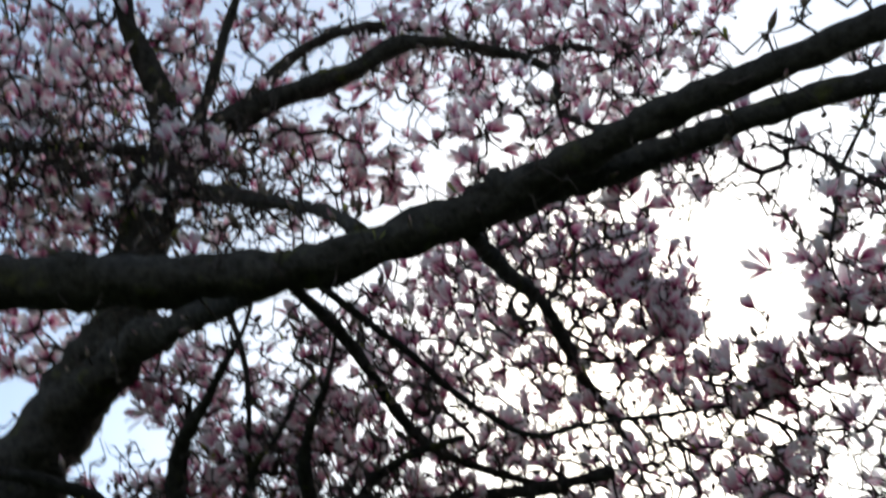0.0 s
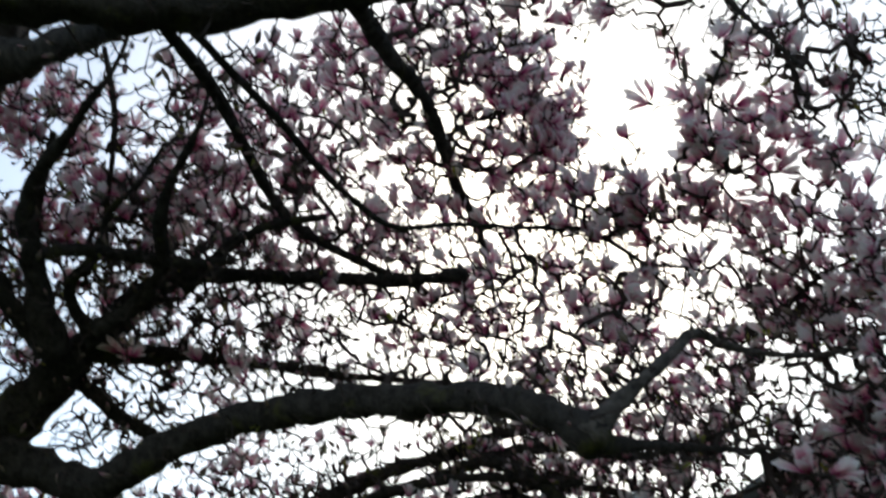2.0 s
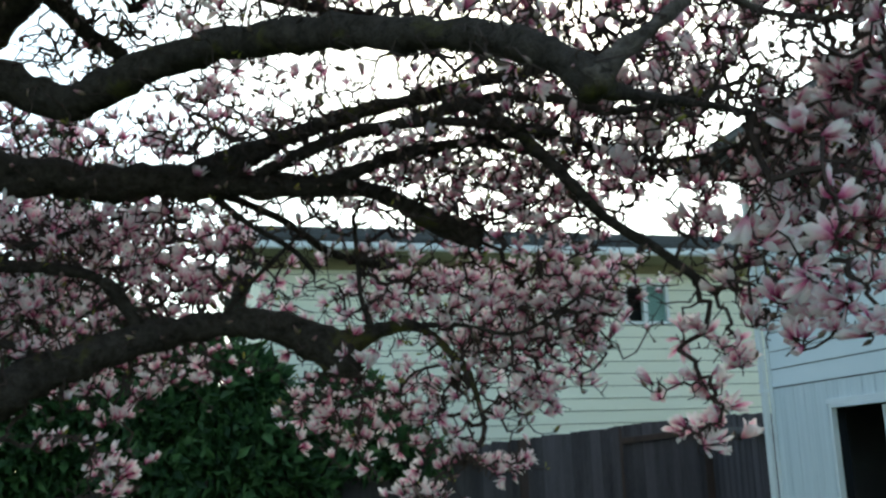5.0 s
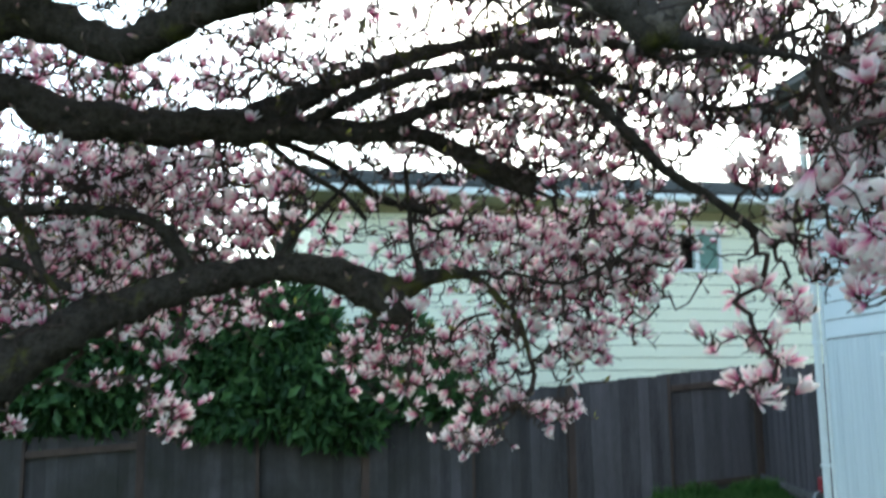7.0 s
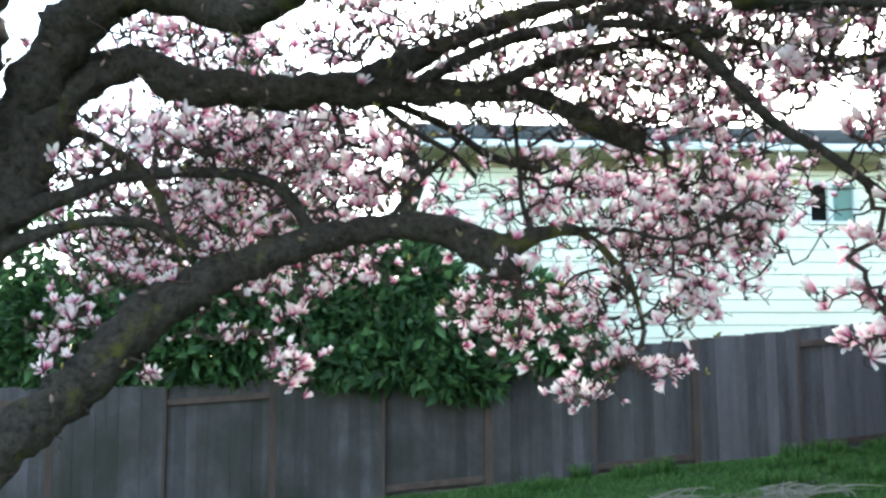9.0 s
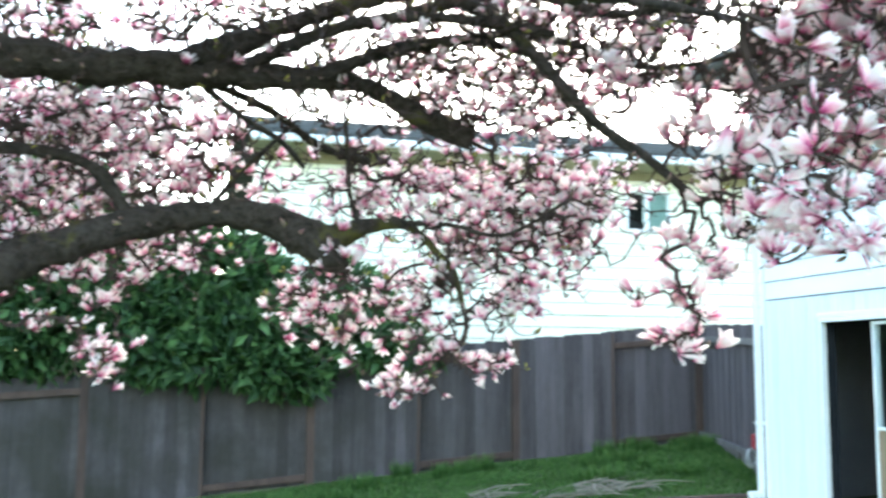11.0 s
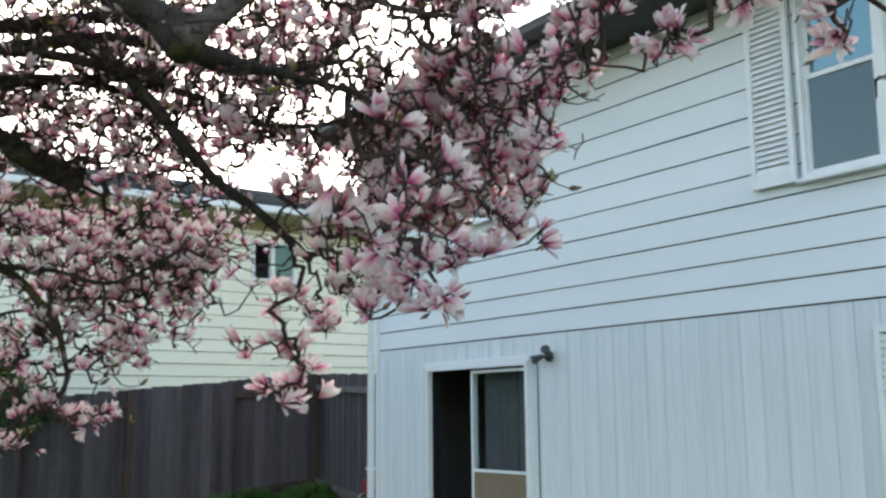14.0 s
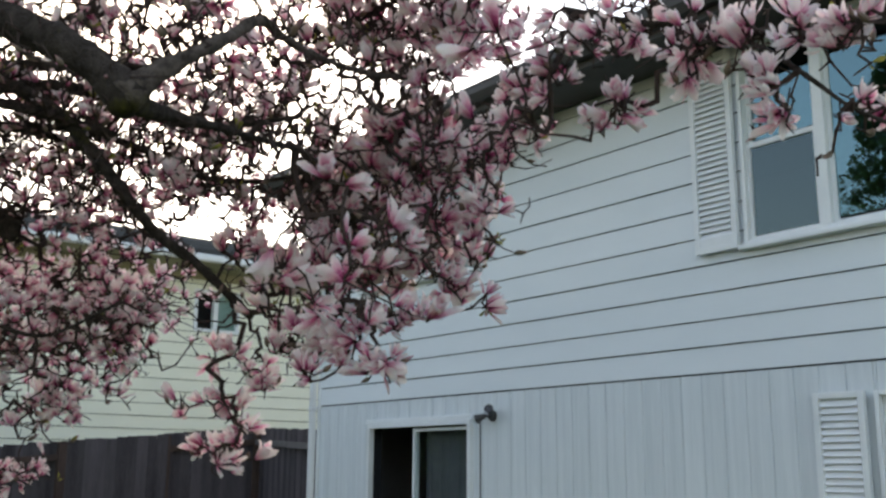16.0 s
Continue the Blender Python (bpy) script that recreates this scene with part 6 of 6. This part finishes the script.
# single flowers and upright buds on the open side of the crown: place, flower or bud
SPRIGS = [(1.51, 2.69, 3.94, 1), (1.45, 2.80, 3.86, 1), (1.68, 2.77, 3.73, 1), (1.75, 2.69, 3.77, 1), (1.85, 2.63, 3.76, 1), (1.38, 2.93, 3.75, 1), 
          (1.34, 2.97, 3.72, 1), (1.50, 2.95, 3.64, 1), (2.11, 2.55, 3.61, 1), (2.20, 2.56, 3.50, 1), (2.22, 2.49, 3.56, 1), (2.20, 2.63, 3.41, 1), 
          (1.74, 2.87, 3.56, 1), (1.89, 2.52, 3.85, 1), (1.59, 2.90, 3.64, 0), (1.66, 2.86, 3.64, 0), (1.71, 2.83, 3.63, 0), (1.85, 2.77, 3.59, 0), 
          (1.89, 2.71, 3.62, 0), (1.93, 2.73, 3.56, 0), (1.99, 2.70, 3.55, 0), (2.01, 2.68, 3.55, 0), (2.06, 2.67, 3.51, 0), (1.66, 2.63, 3.91, 0), 
          (2.03, 2.61, 3.62, 0), (1.63, 2.90, 3.61, 0), (1.76, 2.62, 3.85, 0), (1.87, 2.76, 3.59, 0),
          (1.61, 2.21, 2.12, 1), (1.61, 2.36, 2.21, 1), (1.63, 2.28, 1.98, 1), (1.82, 2.26, 2.01, 1), (1.58, 2.44, 2.42, 1), (1.63, 2.41, 2.40, 1), (1.56, 2.64, 2.15, 1), (1.60, 2.52, 2.06, 1), (1.78, 2.31, 2.23, 1), (1.52, 2.65, 2.23, 1), (1.76, 2.36, 2.29, 1), (1.61, 2.39, 2.11, 1), (1.68, 1.92, 2.67, 1), (1.72, 1.85, 2.71, 1), (1.86, 1.97, 2.53, 1), (1.67, 2.38, 2.16, 1), (1.63, 2.55, 2.03, 1), (1.76, 2.34, 2.05, 1)]
sprig_from = len(tips)
tips += [(np.array(row[:3]), bool(row[3])) for row in SPRIGS]

nodes = np.zeros((260000, 3))
parent_of = np.full(260000, -1)
count = len(skeleton)
nodes[:count] = skeleton
roots = count
first = nodes[:roots]
near = [float(np.min(np.sum((first - p) ** 2, axis=1))) for p, _ in tips]
ends = []
sprig_ends = set()
for i in np.argsort(near):
    goal, is_flower = tips[i]
    dist = np.linalg.norm(nodes[:count] - goal, axis=1)
    drop = goal[2] - nodes[:count, 2]
    # prefer to leave older wood and to end pointing up a little
    score = dist * (1 + 0.25 * (drop < -0.1)) + 0.03 * (dist < 0.05)
    k = int(np.argmin(score))
    start, gap = nodes[k], dist[k]
    steps = max(2, int(gap / 0.045))
    bend = grow_rng.normal(size=3) * 0.16 * gap + np.array((0, 0, -0.10 * gap))
    last = k
    for s in range(1, steps + 1):
        u = s / steps
        p = start + (goal - start) * u + bend * 4 * u * (1 - u)
        if s < steps:
            p = p + grow_rng.normal(size=3) * 0.006
        nodes[count] = p
        parent_of[count] = last
        last = count
        count += 1
    ends.append((last, is_flower))
    if i >= sprig_from:
        sprig_ends.add(last)

# knobbly side shoots on the twigs
for k in grow_rng.choice(np.arange(roots, count), SHOOTS, replace=False):
    d = grow_rng.normal(size=3) + np.array((0, 0, 0.4))
    nodes[count] = nodes[k] + d * grow_rng.uniform(0.015, 0.05) / np.linalg.norm(d)
    parent_of[count] = k
    count += 1

size = np.zeros(count)
size[roots:] = 0.0
power = 3.1
for k, _ in ends:
    size[k] += 0.0023 ** power
for k in range(count - 1, roots - 1, -1):
    if size[k] == 0:
        size[k] = 0.0021 ** power
    if parent_of[k] >= roots:
        size[parent_of[k]] += size[k]
radius = np.minimum(size ** (1 / power), 0.0125)


def twig_mesh(which):
    verts, faces = [], []
    for k in which:
        a, b = Vector(nodes[parent_of[k]]), Vector(nodes[k])
        d = (b - a)
        if d.length < 1e-5:
            continue
        d.normalize()
        s = d.orthogonal().normalized()
        t = d.cross(s)
        rb = radius[k]
        ra = radius[parent_of[k]] if parent_of[k] >= roots else rb * 1.25
        ra = min(ra, rb * 1.4)
        n = len(verts)
        for c, r in ((a - d * 0.004, ra), (b + d * 0.002, rb)):
            for q in range(4):
                w = 2 * math.pi * q / 4
                verts.append(c + (s * math.cos(w) + t * math.sin(w)) * r)
        for q in range(4):
            faces.append((n + q, n + (q + 1) % 4, n + 4 + (q + 1) % 4, n + 4 + q))
        faces.append(tuple(n + 4 + q for q in range(4)))
    me = bpy.data.meshes.new("twigs")
    me.from_pydata([tuple(v) for v in verts], [], faces)
    me.materials.append(M_TWIG)
    return me


ob = new("brushwood", twig_mesh(range(roots, count)))
ob.parent = tree
ob.matrix_parent_inverse = tree.matrix_basis.inverted()
tagged(ob, "tangle of thin dark twigs", kind="stuff")


# flowers: tulip-shaped, with broad tepals, pink at the base and pale at the tip
COARSE = ((0.0, 0.16), (0.26, 0.46), (0.56, 0.92), (0.82, 0.90), (1.0, 0.22))
SMOOTH = ((0.0, 0.16), (0.12, 0.28), (0.26, 0.46), (0.42, 0.72), (0.58, 0.93), (0.72, 1.0), (0.85, 0.84), (0.94, 0.52), (1.0, 0.14))


def tepal(verts, faces, along, turn, opening, length, width, curl, lift, rows=COARSE, ruffle=None):
    across = (-1, 0, 1) if rows is COARSE else (-1, -0.55, 0, 0.55, 1)
    n0 = len(verts)
    ca, sa = math.cos(turn), math.sin(turn)
    r, z, ang = 0.005, lift, opening
    prev = 0.0
    for s, w in rows:
        ds = (s - prev) * length
        prev = s
        ang = opening * (1.0 - 0.75 * s) + curl * max(0, s - 0.45) * 1.8
        r += math.sin(ang) * ds
        z += math.cos(ang) * ds
        for side in across:
            wide = width * w * 0.5 * side
            cup = 0.30 * side * side * width * w
            if ruffle:
                cup += ruffle.uniform(-0.07, 0.07) * width * abs(side) * s
                wide += ruffle.uniform(-0.05, 0.05) * width * s
            rr = r - cup * math.cos(ang)
            zz = z + cup * math.sin(ang) * 0.6
            verts.append((ca * rr - sa * wide, sa * rr + ca * wide, zz))
            along.append(s * (0.85 + 0.15 * abs(side)))
    for i in range(len(rows) - 1):
        m = len(across)
        for c in range(m - 1):
            a = n0 + i * m + c
            faces.append((a, a + 1, a + m + 1, a + m))


def flower_data(seed, rows=COARSE):
    """Six upright inner tepals round a throat and three outer ones that lean away, some of them limp."""
    r = random.Random(seed)
    verts, faces, along = [], [], []
    wide_open = r.choice((0.22, 0.34, 0.45, 0.55, 0.7, 0.9, 1.2))
    for ring, (n, extra, scale) in enumerate(((3, 0.0, 0.92), (3, 0.25, 1.0), (3, 0.6, 0.95))):
        for i in range(n):
            if ring == 2 and r.random() < 0.2:
                continue
            limp = r.uniform(0.3, 0.8) if ring and r.random() < 0.22 else 0.0
            tepal(verts, faces, along, 2 * math.pi * i / n + ring * 1.05 + r.uniform(-0.25, 0.25), min(2.0, wide_open * (0.7 + extra) + limp + r.uniform(-0.10, 0.22)),
                  0.100 * scale * r.uniform(0.78, 1.14), 0.036 * r.uniform(0.66, 1.2), r.uniform(-0.5, 1.0) * (0.4 + extra), -0.004 * ring, rows, r)
    # the stub of a twig and furry scale below the flower
    n0 = len(verts)
    for zc, rad in ((-0.018, 0.003), (-0.006, 0.006), (0.006, 0.0065)):
        for k in range(5):
            verts.append((rad * math.cos(k * 1.2566), rad * math.sin(k * 1.2566), zc))
            along.append(-0.4)
    for row in (0, 5):
        for k in range(5):
            faces.append((n0 + row + k, n0 + row + (k + 1) % 5, n0 + row + 5 + (k + 1) % 5, n0 + row + 5 + k))
    return verts, faces, along


def bud_data(seed):
    r = random.Random(seed)
    verts, faces, along = [], [], []
    tall, fat = r.uniform(0.030, 0.052), r.uniform(0.006, 0.010)
    for s, w in ((0, 0.4), (0.25, 1.0), (0.6, 0.75), (1.0, 0.05)):
        for k in range(6):
            a = k * math.pi / 3
            verts.append((math.cos(a) * fat * w, math.sin(a) * fat * w, s * tall))
            along.append(s)
    for i in range(3):
        for k in range(6):
            faces.append((i * 6 + k, i * 6 + (k + 1) % 6, i * 6 + 6 + (k + 1) % 6, i * 6 + 6 + k))
    return verts, faces, along


def leaf_data(seed):
    r = random.Random(seed)
    verts, faces, along = [], [], []
    for i in range(2):
        tepal(verts, faces, along, i * 2.6 + r.random(), 0.7, 0.034, 0.013, 0.4, 0.0)
    return verts, faces, along


def as_mesh(name, data, mat):
    v, fc, al = data
    me = bpy.data.meshes.new(name)
    me.from_pydata(v, [], fc)
    me.attributes.new("along", "FLOAT", "POINT").data.foreach_set("value", al)
    me.materials.append(mat)
    me.polygons.foreach_set("use_smooth", [True] * len(me.polygons))
    return me


FLOWER_KINDS = [flower_data(s) for s in range(14, 28)]
BUD_KINDS = [bud_data(s) for s in range(5)]
LEAF_KINDS = [leaf_data(s) for s in range(4)]
flower_meshes = [as_mesh("flower", flower_data(s, SMOOTH), M_PETAL) for s in range(14)]


def placed(k, rng):
    """The pose of what sits on a twig's end: along the twig, turned up towards the light."""
    a, b = Vector(nodes[parent_of[k]]), Vector(nodes[k])
    d = (b - a).normalized() * 0.75 + Vector((rng.uniform(-0.35, 0.35), rng.uniform(-0.35, 0.35), rng.uniform(0.25, 0.95)))
    q = d.to_track_quat("Z", "Y").to_matrix().to_4x4()
    return Matrix.Translation(b) @ q @ Matrix.Rotation(rng.uniform(0, 6.28), 4, "Z")


class Heap:
    """Many small pieces in one mesh."""
    def __init__(self):
        self.v, self.f, self.a, self.n = [], [], [], 0

    def add(self, data, m):
        v, fc, al = data
        co = np.array(v) @ np.array(m.to_3x3()).T + np.array(m.translation)
        self.v.append(co)
        self.f += [tuple(i + self.n for i in q) for q in fc]
        self.a += al
        self.n += len(v)

    def build(self, name, mat, label):
        me = bpy.data.meshes.new(name)
        me.from_pydata(np.concatenate(self.v).tolist(), [], self.f)
        me.attributes.new("along", "FLOAT", "POINT").data.foreach_set("value", self.a)
        me.materials.append(mat)
        me.polygons.foreach_set("use_smooth", [True] * len(me.polygons))
        o = new(name, me)
        o.parent = tree
        o.matrix_parent_inverse = tree.matrix_basis.inverted()
        return tagged(o, label, kind="stuff")


rng = random.Random(21)
heap, buds, leaves = Heap(), Heap(), Heap()
singles = 0
for k, is_flower in ends:
    m = placed(k, rng)
    x, y, z = nodes[k]
    if not is_flower:
        if k in sprig_ends:
            buds.add(BUD_KINDS[rng.randrange(5)], m @ Matrix.Scale(rng.uniform(1.4, 1.8), 4))
        elif rng.random() < 0.22:
            buds.add(BUD_KINDS[rng.randrange(5)], m @ Matrix.Scale(rng.uniform(0.8, 1.3), 4))
        if rng.random() < 0.05:
            leaves.add(LEAF_KINDS[rng.randrange(4)], m)
        continue
    m = m @ Matrix.Scale(rng.uniform(0.68, 1.25) * FLOWER_SIZE * (0.74 if y > 4.0 else 0.84 if y < 2.4 else 0.97 if x > 1.2 and y < 3.6 else 1.0) * (1.35 if k in sprig_ends else 1.0), 4)
    kind = rng.randrange(14)
    if rng.random() < 0.03:
        leaves.add(LEAF_KINDS[rng.randrange(4)], m)
    # the outer sprays towards the house are told apart flower by flower
    if x > 1.55 and y < 4.6 and singles < 300:
        singles += 1
        ob = new("flower", flower_meshes[kind])
        ob.parent = tree
        ob.matrix_parent_inverse = tree.matrix_basis.inverted()
        ob.matrix_basis = m
    else:
        heap.add(FLOWER_KINDS[kind], m)
heap.build("blossom", M_PETAL, "mass of open pink and white magnolia flowers")
buds.build("bud_growth", M_BUD, "small pointed furry brown buds")
leaves.build("young_foliage", M_YOUNG, "small fresh yellow-green leaves")
